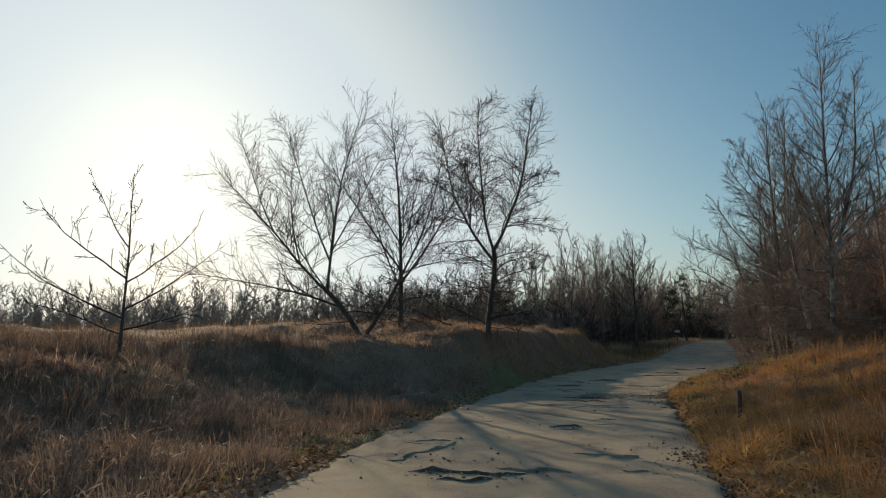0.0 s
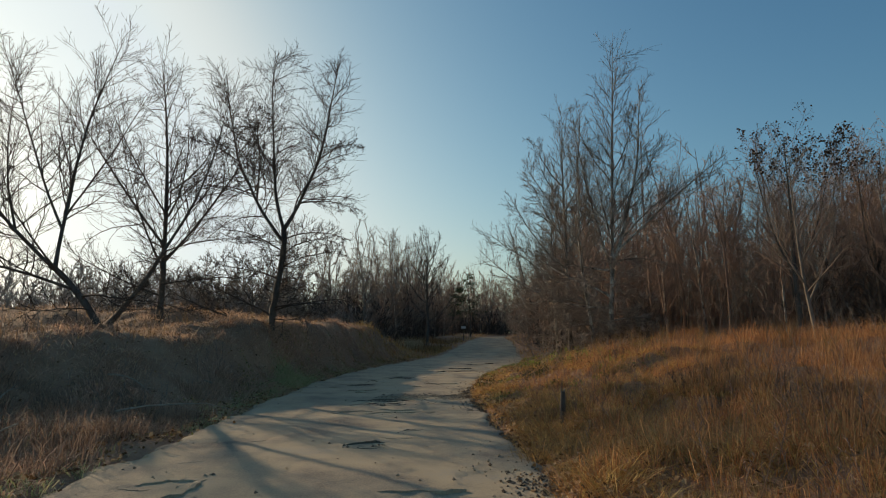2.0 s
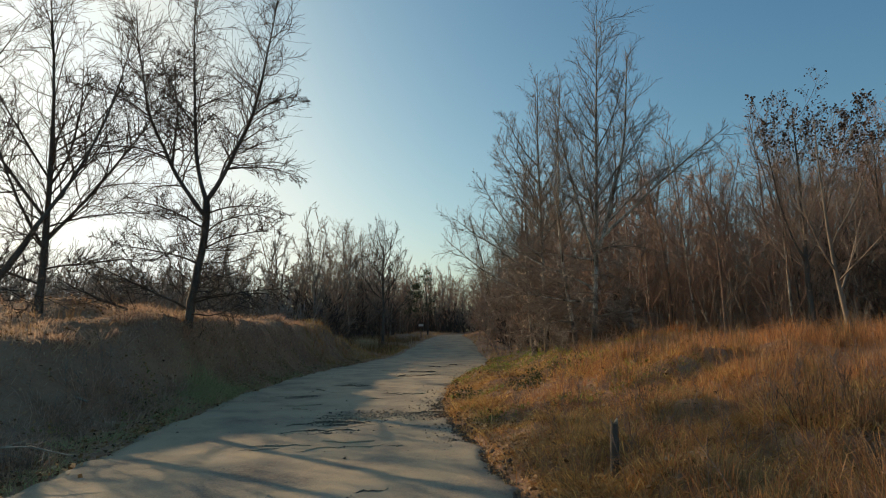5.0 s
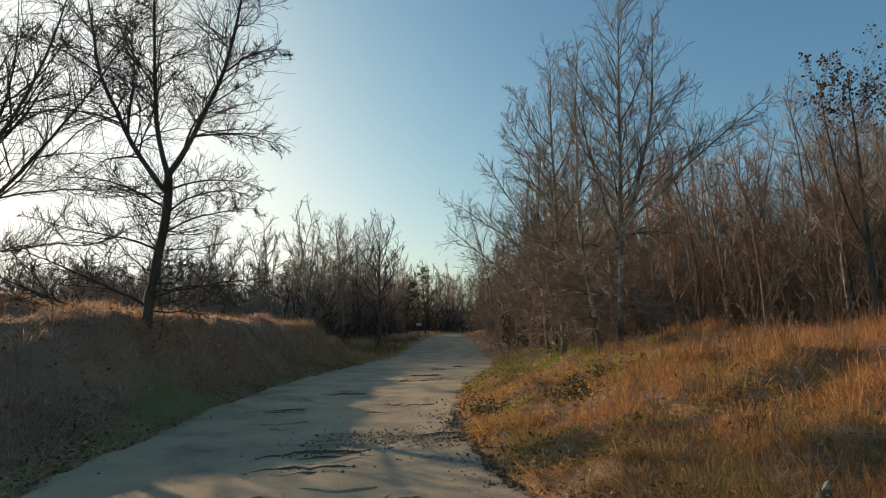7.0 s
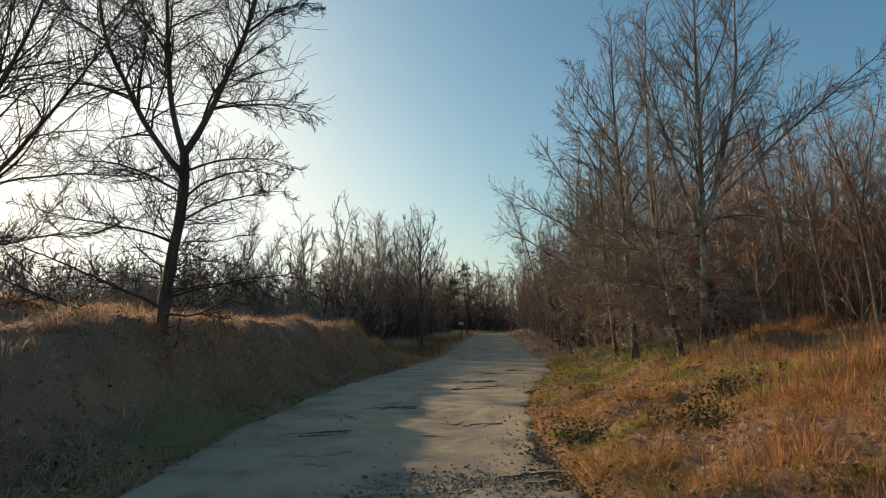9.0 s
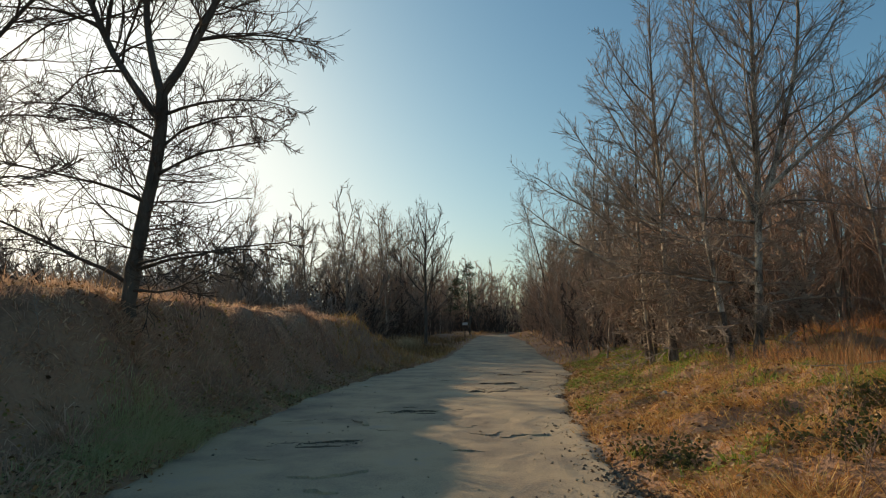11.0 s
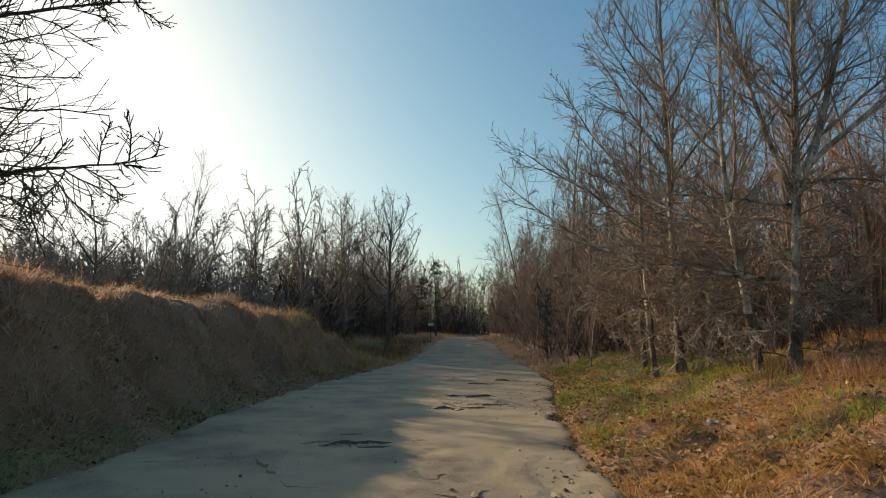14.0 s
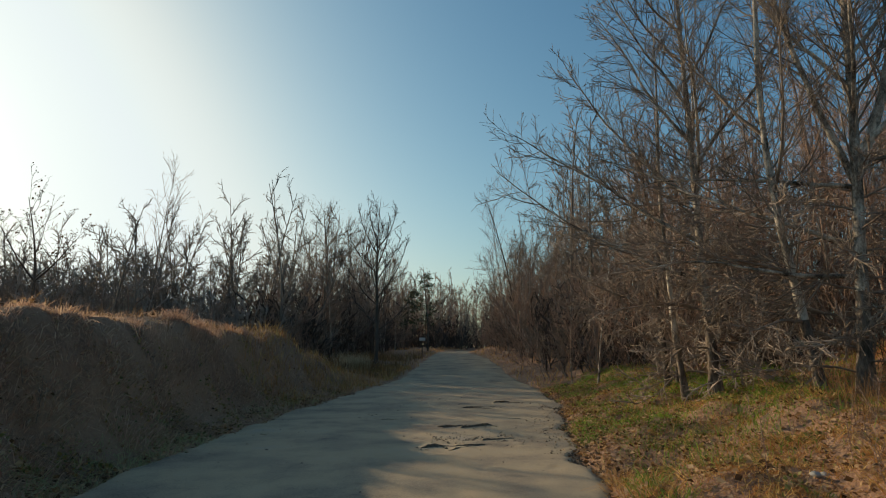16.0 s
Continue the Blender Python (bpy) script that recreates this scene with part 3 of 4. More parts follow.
stand(bare_tree("sapling", 11, [
    S(None, 0, 80, 89, 4.5, 0.045, el2=90, m=12, share=0.26, t0=0.4, wob=0.012),
    S(0, 0.24, 220, 22, 3.3, 0.026, el2=40, m=9),
    S(0, 0.28, 40, 24, 3.0, 0.026, el2=42, m=9),
    S(0, 0.44, 215, 32, 2.7, 0.024, el2=50, m=8),
    S(0, 0.42, 35, 34, 2.2, 0.024, el2=48, m=8),
    S(0, 0.6, 225, 44, 1.9, 0.02, el2=62, m=7),
    S(0, 0.16, 225, 12, 2.4, 0.024, el2=20, m=9),
    S(0, 0.18, 30, 12, 1.9, 0.022, el2=24, m=9),
    S(0, 0.35, 130, 30, 1.9, 0.022, el2=50, m=7),
], "thin bare sapling on the weedy slope", side=(9, 5, 2), share=(0.34, 0.45, 0.45), angle=(44, 40, 38), rmin=0.005, bare=0.2), -9.3, 9.6).scale = (0.86, 0.86, 0.95)

# ---- the tall trees by the wood ----
def low_tangle(count, lo, hi, long):
    """Thin drooping branches round a trunk's foot."""
    return [S(0, lo + (hi - lo) * k / count, 137.5 * k, 14, long * (0.7 + 0.3 * math.sin(2.4 * k)), 0.024, el2=-24, m=24, t0=0.15, sup=-0.01, share=0.5, angle=48, wob=0.12, low=True) for k in range(count)]


stand(bare_tree("bare_tree", 21, [
    S(None, 0, 320, 86.5, 16.0, 0.13, el2=88.5, m=150, t0=0.3, share=0.21, angle=42, end=0.05, wob=0.008),
    S(0, 0.28, 320, 68, 9.4, 0.095, el2=90, m=90, share=0.26, wob=0.03),
    S(0, 0.27, 140, 78, 8.6, 0.07, el2=80, m=70, share=0.28, wob=0.04),
    S(0, 0.31, 320, 46, 7.0, 0.075, el2=34, m=50, share=0.32),
    S(None, 0, 140, 87, 12.4, 0.10, el2=90, m=95, x=-0.5, y=0.42, share=0.22, wob=0.03),
    S(0, 0.27, 140, 18, 4.4, 0.05, el2=4, m=36),
    S(0, 0.16, 152, 14, 4.6, 0.05, el2=-6, m=44, t0=0.1, sup=-0.03, share=0.42),
    S(0, 0.19, 132, 36, 6.0, 0.055, el2=28, m=40),
    S(0, 0.3, 334, 8, 3.4, 0.04, el2=-24, m=34, t0=0.1, sup=-0.03, share=0.42),
    S(1, 0.16, 320, 44, 4.2, 0.045, el2=40, m=34),
    S(0, 0.12, 300, 4, 3.0, 0.035, el2=-14, m=30, t0=0.1, sup=-0.03, share=0.42),
    S(4, 0.14, 205, 0, 2.8, 0.035, el2=-16, m=30, t0=0.1, sup=-0.03, share=0.42),
    S(4, 0.22, 150, 20, 3.4, 0.035, el2=10, m=26),
    S(0, 0.4, 140, 50, 4.6, 0.045, el2=72, m=44),
    S(0, 0.44, 320, 48, 4.4, 0.045, el2=68, m=44),
    S(0, 0.36, 230, 46, 4.4, 0.045, el2=68, m=44),
    S(0, 0.5, 40, 48, 4.0, 0.04, el2=70, m=40),
    S(0, 0.55, 150, 52, 3.6, 0.04, el2=74, m=38),
    S(0, 0.58, 310, 52, 3.4, 0.04, el2=72, m=38),
    S(4, 0.45, 130, 50, 3.8, 0.04, el2=72, m=36),
    S(4, 0.35, 240, 44, 4.0, 0.04, el2=66, m=36),
] + low_tangle(22, 0.035, 0.3, 3.2), "tall bare tree with pale sunlit stems at the wood's edge", bark=BARK_PALE, twig=TWIG_BROWN, side=(14, 11, 3), share=(0.40, 0.48, 0.45), angle=(42, 36, 36), up=(0.08, 0.07, 0.06), rmin=0.005, sway=0.12, first=0.2, foot=BARK_FOOT, bend=1, n2=3, dense=0.48, bare=0.1), 11.6, 29.0)
stand(bare_tree("bare_tree", 22, [
    S(None, 0, 146, 89, 14.2, 0.122, el2=90, m=140, t0=0.3, share=0.2, angle=42, end=0.05, wob=0.01),
    S(0, 0.2, 146, 24, 6.2, 0.065, el2=30, m=48),
    S(0, 0.27, 152, 32, 5.8, 0.06, el2=36, m=48),
    S(0, 0.34, 146, 44, 5.4, 0.055, el2=60, m=48),
    S(0, 0.45, 138, 54, 4.6, 0.05, el2=72, m=42),
    S(0, 0.4, 326, 48, 4.6, 0.05, el2=70, m=42),
    S(0, 0.36, 236, 46, 4.6, 0.05, el2=68, m=42),
    S(0, 0.43, 50, 46, 4.4, 0.05, el2=68, m=42),
    S(0, 0.66, 150, 50, 3.4, 0.04, el2=72, m=36),
    S(0, 0.52, 170, 50, 4.2, 0.045, el2=68, m=38),
    S(0, 0.6, 152, 56, 3.4, 0.04, el2=76, m=36),
    S(0, 0.56, 320, 54, 3.6, 0.04, el2=74, m=36),
    S(0, 0.15, 190, 8, 3.8, 0.04, el2=-12, m=38, t0=0.1, sup=-0.03, share=0.42),
    S(0, 0.13, 300, 5, 3.2, 0.035, el2=-14, m=32, t0=0.1, sup=-0.03, share=0.42),
    S(0, 0.17, 245, 10, 3.2, 0.035, el2=-10, m=32, t0=0.1, sup=-0.03, share=0.42),
    S(None, 0, 146, 86, 9.6, 0.085, el2=90, m=80, x=-0.55, y=0.35, share=0.24, wob=0.03),
    S(15, 0.2, 160, 30, 3.4, 0.035, el2=24, m=30),
] + low_tangle(22, 0.035, 0.32, 3.1), "bare tree with low drooping branches beside the road", bark=BARK_PALE, twig=TWIG_BROWN, side=(14, 11, 3), share=(0.40, 0.48, 0.45), angle=(42, 36, 36), up=(0.08, 0.07, 0.06), rmin=0.005, sway=0.12, first=0.2, foot=BARK_FOOT, bend=1, n2=3, dense=0.48, bare=0.1), 10.85, 32.2)
stand(bare_tree("bare_tree", 23, [
    S(None, 0, 170, 88, 8.5, 0.09, up=0.006, m=22, t0=0.15, share=0.32, end=0.08),
    S(None, 0, 60, 84, 7.5, 0.07, up=0.006, m=18, x=0.3, t0=0.15, share=0.32, end=0.08),
    S(0, 0.15, 200, 20, 3.2, 0.03, up=0.02, m=12),
], "twin-stemmed bare tree with reddish twigs under taller ones", bark=BARK_DARK, twig=TWIG_RED, side=(14, 8, 4)), 11.2, 34.6)
stand(bare_tree("pale_tree", 24, [
    S(None, 0, 150, 80, 6.6, 0.07, up=0.01, m=14, t0=0.3, share=0.35),
    S(0, 0.2, 20, 52, 4.6, 0.04, up=0.03, m=12),
    S(0, 0.3, 190, 45, 3.6, 0.035, up=0.05, m=12),
    S(0, 0.42, 350, 50, 3.4, 0.03, up=0.05, m=10),
    S(0, 0.25, 280, 40, 2.6, 0.03, up=0.02, m=10),
], "small crooked tree with light brown bare stems behind the grass", bark=TWIG_BROWN, twig=TWIG_BROWN, side=(12, 8, 5)), 14.9, 19.6)
stand(bare_tree("leafy_tree", 25, [
    S(None, 0, 150, 86, 9.0, 0.12, up=0.01, m=22, t0=0.3, share=0.35),
    S(0, 0.35, 180, 55, 5.6, 0.05, up=0.06, m=14),
    S(0, 0.35, 0, 52, 6.2, 0.05, up=0.06, m=14),
    S(0, 0.5, 300, 55, 4.4, 0.04, up=0.06, m=12),
], "tall tree keeping withered dark leaves at its top", bark=BARK_DARK, twig=TWIG_RED, side=(16, 8, 5), leaves=(6.9, 1.0, 0.10), dense=1.6), 17.6, 23.6)
stand(bare_tree("leafy_tree", 28, [
    S(None, 0, 40, 86, 8.9, 0.11, up=0.01, m=20, t0=0.3, share=0.35),
    S(0, 0.35, 200, 55, 5.4, 0.05, up=0.06, m=14),
    S(0, 0.4, 20, 52, 5.6, 0.05, up=0.06, m=14),
], "tall tree in the wood with withered leaves in its crown", bark=BARK_DARK, twig=TWIG_RED, side=(14, 7, 4), leaves=(7.0, 0.9, 0.10), dense=1.5), 21.5, 23.8)
stand(bare_tree("leafy_tree", 26, [
    S(None, 0, 60, 80, 4.6, 0.07, up=0.01, m=14, t0=0.3, share=0.45),
    S(0, 0.4, 180, 45, 2.6, 0.035, up=0.05, m=10),
    S(0, 0.4, 0, 45, 2.4, 0.03, up=0.05, m=10),
], "small sparse tree with a few withered leaves beyond the bank", side=(10, 5, 3), leaves=(2.0, 0.6, 0.08)), -7.4, 41.5)
stand(bare_tree("bare_tree", 27, [
    S(None, 0, 60, 89, 13.2, 0.17, up=0.004, m=60, t0=0.35, share=0.22, end=0.05, wob=0.02),
] + [S(0, 0.22 + 0.036 * k, 137.5 * k, 34 + 1.6 * k, 5.4 - 0.14 * k, 0.055, el2=66 + k, m=26, wob=0.05) for k in range(15)],
    "tall bushy bare tree standing alone beside the road", side=(14, 7, 4), rmin=0.008, angle=(42, 40, 38), share=(0.42, 0.42, 0.45), bend=1, n2=2, sway=0.12, dense=0.45), 6.4, 63.0)

# ---- the wood ----
kinds = []
for k in range(9):
    h = 9.0 + 0.45 * k
    r = np.random.default_rng(90 + k)
    if k % 3 == 0:
        stems = [S(None, 0, r.uniform(0, 360), r.uniform(66, 84), h * r.uniform(0.6, 1.0), 0.055, up=0.012, m=22, t0=0.2, share=0.36, end=0.06, x=r.normal() * 0.25, y=r.normal() * 0.25, wob=0.05) for _ in range(4)]
    else:
        stems = [S(None, 0, r.uniform(0, 360), 85, h, 0.055 + 0.004 * k, up=0.008, m=44, t0=0.2, share=0.30, end=0.06, wob=0.016)]
        stems += [S(0, a, r.uniform(0, 360), r.uniform(35, 60), h * b, 0.030, up=0.06, m=18, wob=0.07, share=0.42) for a, b in ((0.14, 0.4), (0.26, 0.48), (0.4, 0.44))]
    kinds.append(tagged(bare_tree("wood_tree", 100 + k, stems, "slender bare tree of the dense wood" if k % 3 else "bare tree with several spreading stems in the wood", bark=BARK_PALE if k % 2 else BARK_DARK,
                                  twig=(TWIG_GREY, TWIG_RED)[k % 2], side=(12, 8, 2), angle=(44, 38, 36), up=(0.12, 0.09, 0.06), rmin=0.0056, bend=1, n2=2, sway=0.12, dense=0.62, share=(0.40, 0.50, 0.48), bare=0.1), group="trees of the wood"))
bushes = []
for k in range(5):
    r = np.random.default_rng(200 + k)
    bushes.append(tagged(bare_tree("bush", 210 + k, [S(None, 0, r.uniform(0, 360), r.uniform(50, 85), r.uniform(2.0, 3.8), 0.013, up=0.03, m=8, t0=0.1, x=r.normal() * 0.5, y=r.normal() * 0.5, share=0.45, wob=0.07) for _ in range(7)],
                            "tangled leafless bush at the edge of the wood", "bush", bark=TWIG_RED, twig=(TWIG_RED, TWIG_GREY, TWIG_DARK)[k % 3], side=(6, 5, 2), rmin=0.006, bend=1, n2=2), group="bushes under the trees"))
first_use = set()


def plant(protos, places, scales):
    for (x, y), s in zip(places, scales):
        if max(road_left(y) - x, x - road_right(y)) < 1.0:
            continue
        ob = protos[int(rng.integers(len(protos)))]
        if ob.name in first_use:
            ob = copy_thing(ob, Matrix.Identity(4))
        else:
            first_use.add(ob.name)
        stand(ob, x, y, rng.uniform(0, 360))
        ob.scale = (s, s, s * rng.uniform(0.92, 1.1))


def edge_points(line, count, depth, power=1.3):
    """Places scattered behind a line of corner points, to its left hand."""
    line = np.array(line, float)
    seg = np.diff(line, axis=0)
    run = np.linalg.norm(seg, axis=1)
    out = []
    for d in (np.arange(count) + rng.uniform(0, 1, count)) / count * run.sum():
        i = min(int(np.searchsorted(np.cumsum(run), d)), len(seg) - 1)
        t = (d - (np.cumsum(run)[i] - run[i])) / run[i]
        n = np.array([-seg[i][1], seg[i][0]]) / run[i]
        out.append(line[i] + seg[i] * t + n * depth * rng.uniform(0, 1) ** power)
    return out


RIGHT_NEAR = [(15.5, 44), (14, 37), (16.5, 28), (20, 20), (23, 10), (25, 3)]
RIGHT_FAR = [(27.5, 106), (23.2, 88), (18.9, 68), (15.3, 54), (13.6, 44)]
LEFT_NEAR = [(-26, 55), (-14, 47), (-5, 48), (1, 56)]
LEFT_MID = [(1, 56), (5, 68), (11, 88), (16, 104)]
RIGHT_DEEP = [(36, 72), (36, 45), (42, 20), (46, 2)]
LEFT_FAR = [(-85, 60), (-50, 66), (-26, 60)]
ROAD_END = [(8, 112), (52, 112)]
ROAD_BEND = [(12, 138), (80, 138)]
for line, trees, depth, lo, hi in ((RIGHT_NEAR, 62, 13, 0.62, 0.92), (RIGHT_FAR, 26, 6, 0.85, 1.2), (LEFT_NEAR, 26, 9, 0.4, 0.62), (LEFT_MID, 28, 12, 0.8, 1.2), (LEFT_FAR, 8, 14, 0.6, 0.85), (ROAD_END, 16, 10, 0.8, 1.2)):
    plant(kinds, edge_points(line, trees, depth), rng.uniform(lo, hi, trees))
for line, count, depth, lo, hi in ((RIGHT_NEAR, 50, 7, 0.9, 1.6), (RIGHT_FAR, 34, 4, 1.0, 2.0), (LEFT_NEAR, 18, 5, 0.6, 1.2), (LEFT_MID, 24, 6, 0.9, 1.7), (LEFT_FAR, 8, 6, 0.8, 1.4), (ROAD_END, 8, 6, 0.8, 1.4)):
    plant(bushes, edge_points(line, count, depth), rng.uniform(lo, hi, count))


plant(bushes, [(14.6, 30.6), (12.9, 37.2), (13.9, 28.3), (15.2, 33.6), (13.9, 37.8)], (0.85, 0.6, 0.6, 0.9, 1.0))
plant(kinds, [(12.85, 42.0), (14.2, 39.5), (13.4, 45.5)], (0.55, 0.65, 0.6))


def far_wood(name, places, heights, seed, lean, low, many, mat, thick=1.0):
    """Plain bare trees or brush of the deep wood, in one mesh."""
    r = np.random.default_rng(seed)
    P = np.array([(x, y, float(land(x, y)) - 0.1) for x, y in places])
    n = len(P)
    D = np.stack([r.normal(0, lean, n), r.normal(0, lean, n), np.ones(n)], -1)
    pts, rad = grow(P, D, heights, 0.012 + 0.008 * heights, 4, 0.05, 0.02, 0.15, r)
    b1 = grow(*shoots(pts, rad, many[0], low, 0.97, 44, 14, 0.30, 0.5, r), 2, 0.14, 0.16, 0.3, r)
    b2 = grow(*shoots(*b1, many[1], 0.1, 0.98, 40, 14, 0.55, 0.7, r), 1, 0.1, 0.08, 0.3, r)
    b3 = grow(*shoots(*b2, many[2], 0.15, 0.95, 40, 14, 0.65, 0.7, r), 1, 0.1, 0.05, 0.3, r)
    return tubes(name, [(pts, rad, 4)], mat, [(b1[0], np.maximum(b1[1], 0.011 * thick)), (b2[0], np.maximum(b2[1], 0.009 * thick)), (b3[0], np.maximum(b3[1], 0.008 * thick))])


def wood_places(rows, power):
    places, heights = [], []
    for line, count, back, lo, hi in rows:
        for p in edge_points(line, count, back, power):
            if max(road_left(p[1]) - p[0], p[0] - road_right(p[1])) > 1.5:
                places.append(p)
                heights.append(rng.uniform(lo, hi))
    return places, np.array(heights)


p, h = wood_places(((RIGHT_NEAR, 300, 20, 7.0, 11.4),), 0.8)
tagged(new("wood_interior", far_wood("wood_interior", p, h, 77, 0.08, 0.12, (22, 8, 2), TWIG_RED, 1.25)), "deep leafless wood of grey-brown trees", "wood", kind="stuff")
p, h = wood_places(((LEFT_NEAR, 300, 20, 3.5, 7.2),), 0.8)
tagged(new("wood_behind_bank", far_wood("wood_behind_bank", p, h, 89, 0.11, 0.05, (13, 6, 2), TWIG_BROWN, 2.2)), "low leafless wood of grey-brown trees behind the bank", "wood", kind="stuff")
p, h = wood_places(((RIGHT_FAR, 150, 16, 10, 16.5), (LEFT_MID, 120, 16, 6, 13)), 0.8)
tagged(new("far_wood", far_wood("far_wood", p, h, 79, 0.10, 0.04, (14, 6, 3), TWIG_BROWN, 2.9)), "distant leafless wood beside the road and the field", "wood", kind="stuff")
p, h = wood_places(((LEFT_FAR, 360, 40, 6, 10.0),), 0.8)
tagged(new("wood_beyond_field", far_wood("wood_beyond_field", p, h, 84, 0.12, 0.03, (12, 5, 2), HAZE_TWIGS, 5.0)), "distant leafless wood beyond the field", "wood", kind="stuff")
p, h = wood_places(((ROAD_END, 130, 24, 8, 13), (ROAD_BEND, 150, 24, 9, 14)), 0.8)
tagged(new("wood_at_bend", far_wood("wood_at_bend", p, h, 83, 0.12, 0.03, (12, 5, 2), TWIG_RED, 5.4)), "dark leafless wood closing the far bend of the road", "wood", kind="stuff")
p, h = wood_places(((RIGHT_NEAR, 400, 14, 1.2, 5), (LEFT_NEAR, 160, 12, 1.0, 4.2)), 0.8)
tagged(new("undergrowth", far_wood("undergrowth", p, h, 78, 0.35, 0.02, (7, 5, 1), TWIG_RED, 1.4)), "dense dark leafless undergrowth of the wood", "undergrowth", kind="stuff")
p, h = wood_places(((RIGHT_FAR, 320, 10, 1.5, 6), (LEFT_MID, 620, 10, 1.5, 6.0), (ROAD_END, 560, 12, 1.5, 6), (ROAD_BEND, 560, 8, 1.5, 6.5)), 0.8)
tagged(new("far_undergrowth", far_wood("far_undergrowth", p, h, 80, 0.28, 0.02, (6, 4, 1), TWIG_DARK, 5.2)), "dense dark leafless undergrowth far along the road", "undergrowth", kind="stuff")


p, h = wood_places(((RIGHT_DEEP, 340, 10, 2.5, 9),), 0.8)
tagged(new("deep_undergrowth", far_wood("deep_undergrowth", p, h, 88, 0.25, 0.02, (9, 4, 1), TWIG_RED, 3.2)), "brown brush closing the depth of the wood", "undergrowth", kind="stuff")
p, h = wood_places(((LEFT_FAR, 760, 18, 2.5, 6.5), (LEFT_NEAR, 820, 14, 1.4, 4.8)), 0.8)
tagged(new("brush_beyond_field", far_wood("brush_beyond_field", p, h, 86, 0.24, 0.02, (9, 4, 1), HAZE_TWIGS, 3.6)), "leafless brush along the far side of the field, paled for haze", "undergrowth", kind="stuff")


def pine(seed, height):
    """A dark pine: trunk, drooping boughs and clumped needles."""
    r = np.random.default_rng(seed)
    root = tagged(new("pine_tree"), "dark green pine among the bare trees", "tree")
    pts, rad = grow((0, 0, -0.1), (0.02, 0, 1), height, 0.16, 10, 0.02, 0.01, 0.1, r)
    part("trunk", tubes("trunk", [(pts, rad, 7)], BARK_DARK), root)
    b1 = grow(*shoots(pts, rad, 34, 0.3, 0.98, 78, 10, 0.3, 0.4, r, taper=0.75), 4, 0.08, 0.03, 0.3, r)
    part("boughs", tubes("boughs", [(*b1, 4)], BARK_DARK), root)
    b2 = grow(*shoots(*b1, 12, 0.35, 1.0, 50, 15, 0.35, 0.5, r), 1, 0.1, 0.1, 0.3, r)
    tip = np.repeat(b2[0][:, -1], 8, 0) + r.normal(0, 1, (len(b2[0]) * 8, 3)) * np.array([0.3, 0.3, 0.08])
    part("needles", leaf_mesh("needles", tip, 0.13, NEEDLE, r), root, "tufts of dark green needles")
    return root


stand(pine(31, 10.5), 16.6, 95)
stand(pine(32, 8.5), 14.6, 101)


# ---- grass and weeds ----
def blades(name, x, y, height, width, mat, lean=0.35, droop=0.4, z=None):
    """Bent, tapering blades of three pieces each, in one mesh."""
    n = len(x)
    z = land(x, y) if z is None else z
    az, h, w = rng.uniform(0, 2 * np.pi, n), np.broadcast_to(height, n), np.broadcast_to(width, n)
    d = np.stack([np.cos(az), np.sin(az), 0 * az], -1)
    face = rng.uniform(0, 2 * np.pi, n)
    s = np.stack([np.cos(face), np.sin(face), 0 * az], -1) * (w / 2)[:, None]
    P = np.stack([x, y, z - 0.03], -1)
    l1, l2 = np.abs(rng.normal(0, lean, n)) * h, np.abs(rng.normal(0, droop, n)) * h
    m = P + d * (l1 * 0.45)[:, None] + np.stack([0 * h, 0 * h, h * 0.58], -1)
    t = P + d * (l1 + l2 * 0.6)[:, None] + np.stack([0 * h, 0 * h, h - 0.3 * l2], -1)
    V = np.stack([P - s, P + s, m + s * 0.8, m - s * 0.8, t], 1).reshape(-1, 3)
    i = np.arange(n)[:, None] * 5
    F = np.concatenate([i + np.array([[0, 1, 2]]), i + np.array([[0, 2, 3]]), i + np.array([[3, 2, 4]])])
    return mesh_from(name, V, F, mat, False)


def scatter(n, x0, x1, y0, y1, keep):
    x, y = rng.uniform(x0, x1, n), rng.uniform(y0, y1, n)
    k = rng.uniform(0, 1, n) < keep(x, y)
    return x[k], y[k]


def tuft(x, y, size, seed):
    return smooth(0.5 + 0.9 * fbm(x, y, size, seed))


def right_side(x, y):
    return x - road_right(y)


def left_side(x, y):
    return road_left(y) - x


def field_here(x, y):
    """Where the dry grass stands, from the road's edge to the trees."""
    return smooth((31 - y + 0.6 * (x - 12)) / 5 + 0.3)


def cover(name, spots, height, width, mat, label, category, lean=0.35, droop=0.4):
    x, y = spots
    return tagged(new(name, blades(name, x, y, height(x, y) * rng.uniform(0.5, 1.3, len(x)), width, mat, lean, droop)), label, category, kind="stuff")


def tufts(name, spots, per, spread, height, width, mat, label, droop=0.55, lean=0.35):
    """Clumps of blades that lean outwards from their middle."""
    cx, cy = spots
    n = len(cx) * per
    cx, cy, size = np.repeat(cx, per), np.repeat(cy, per), np.repeat(rng.uniform(0.55, 1.4, len(cx)), per)
    a, q = rng.uniform(0, 2 * np.pi, n), np.sqrt(rng.uniform(0, 1, n)) * spread * size
    x, y = cx + np.cos(a) * q, cy + np.sin(a) * q
    h = height(cx, cy) * size * rng.uniform(0.4, 1.15, n)
    out = np.stack([np.cos(a), np.sin(a), 0 * a], -1)
    f = rng.uniform(0, 2 * np.pi, n)
    s = np.stack([np.cos(f), np.sin(f), 0 * f], -1) * (width * rng.uniform(0.5, 1.3, n) / 2)[:, None]
    P = np.stack([x, y, land(x, y) - 0.02], -1)
    tilt = np.abs(rng.normal(lean, 0.3, n)) * h
    sag = np.abs(rng.normal(0, droop, n)) * h
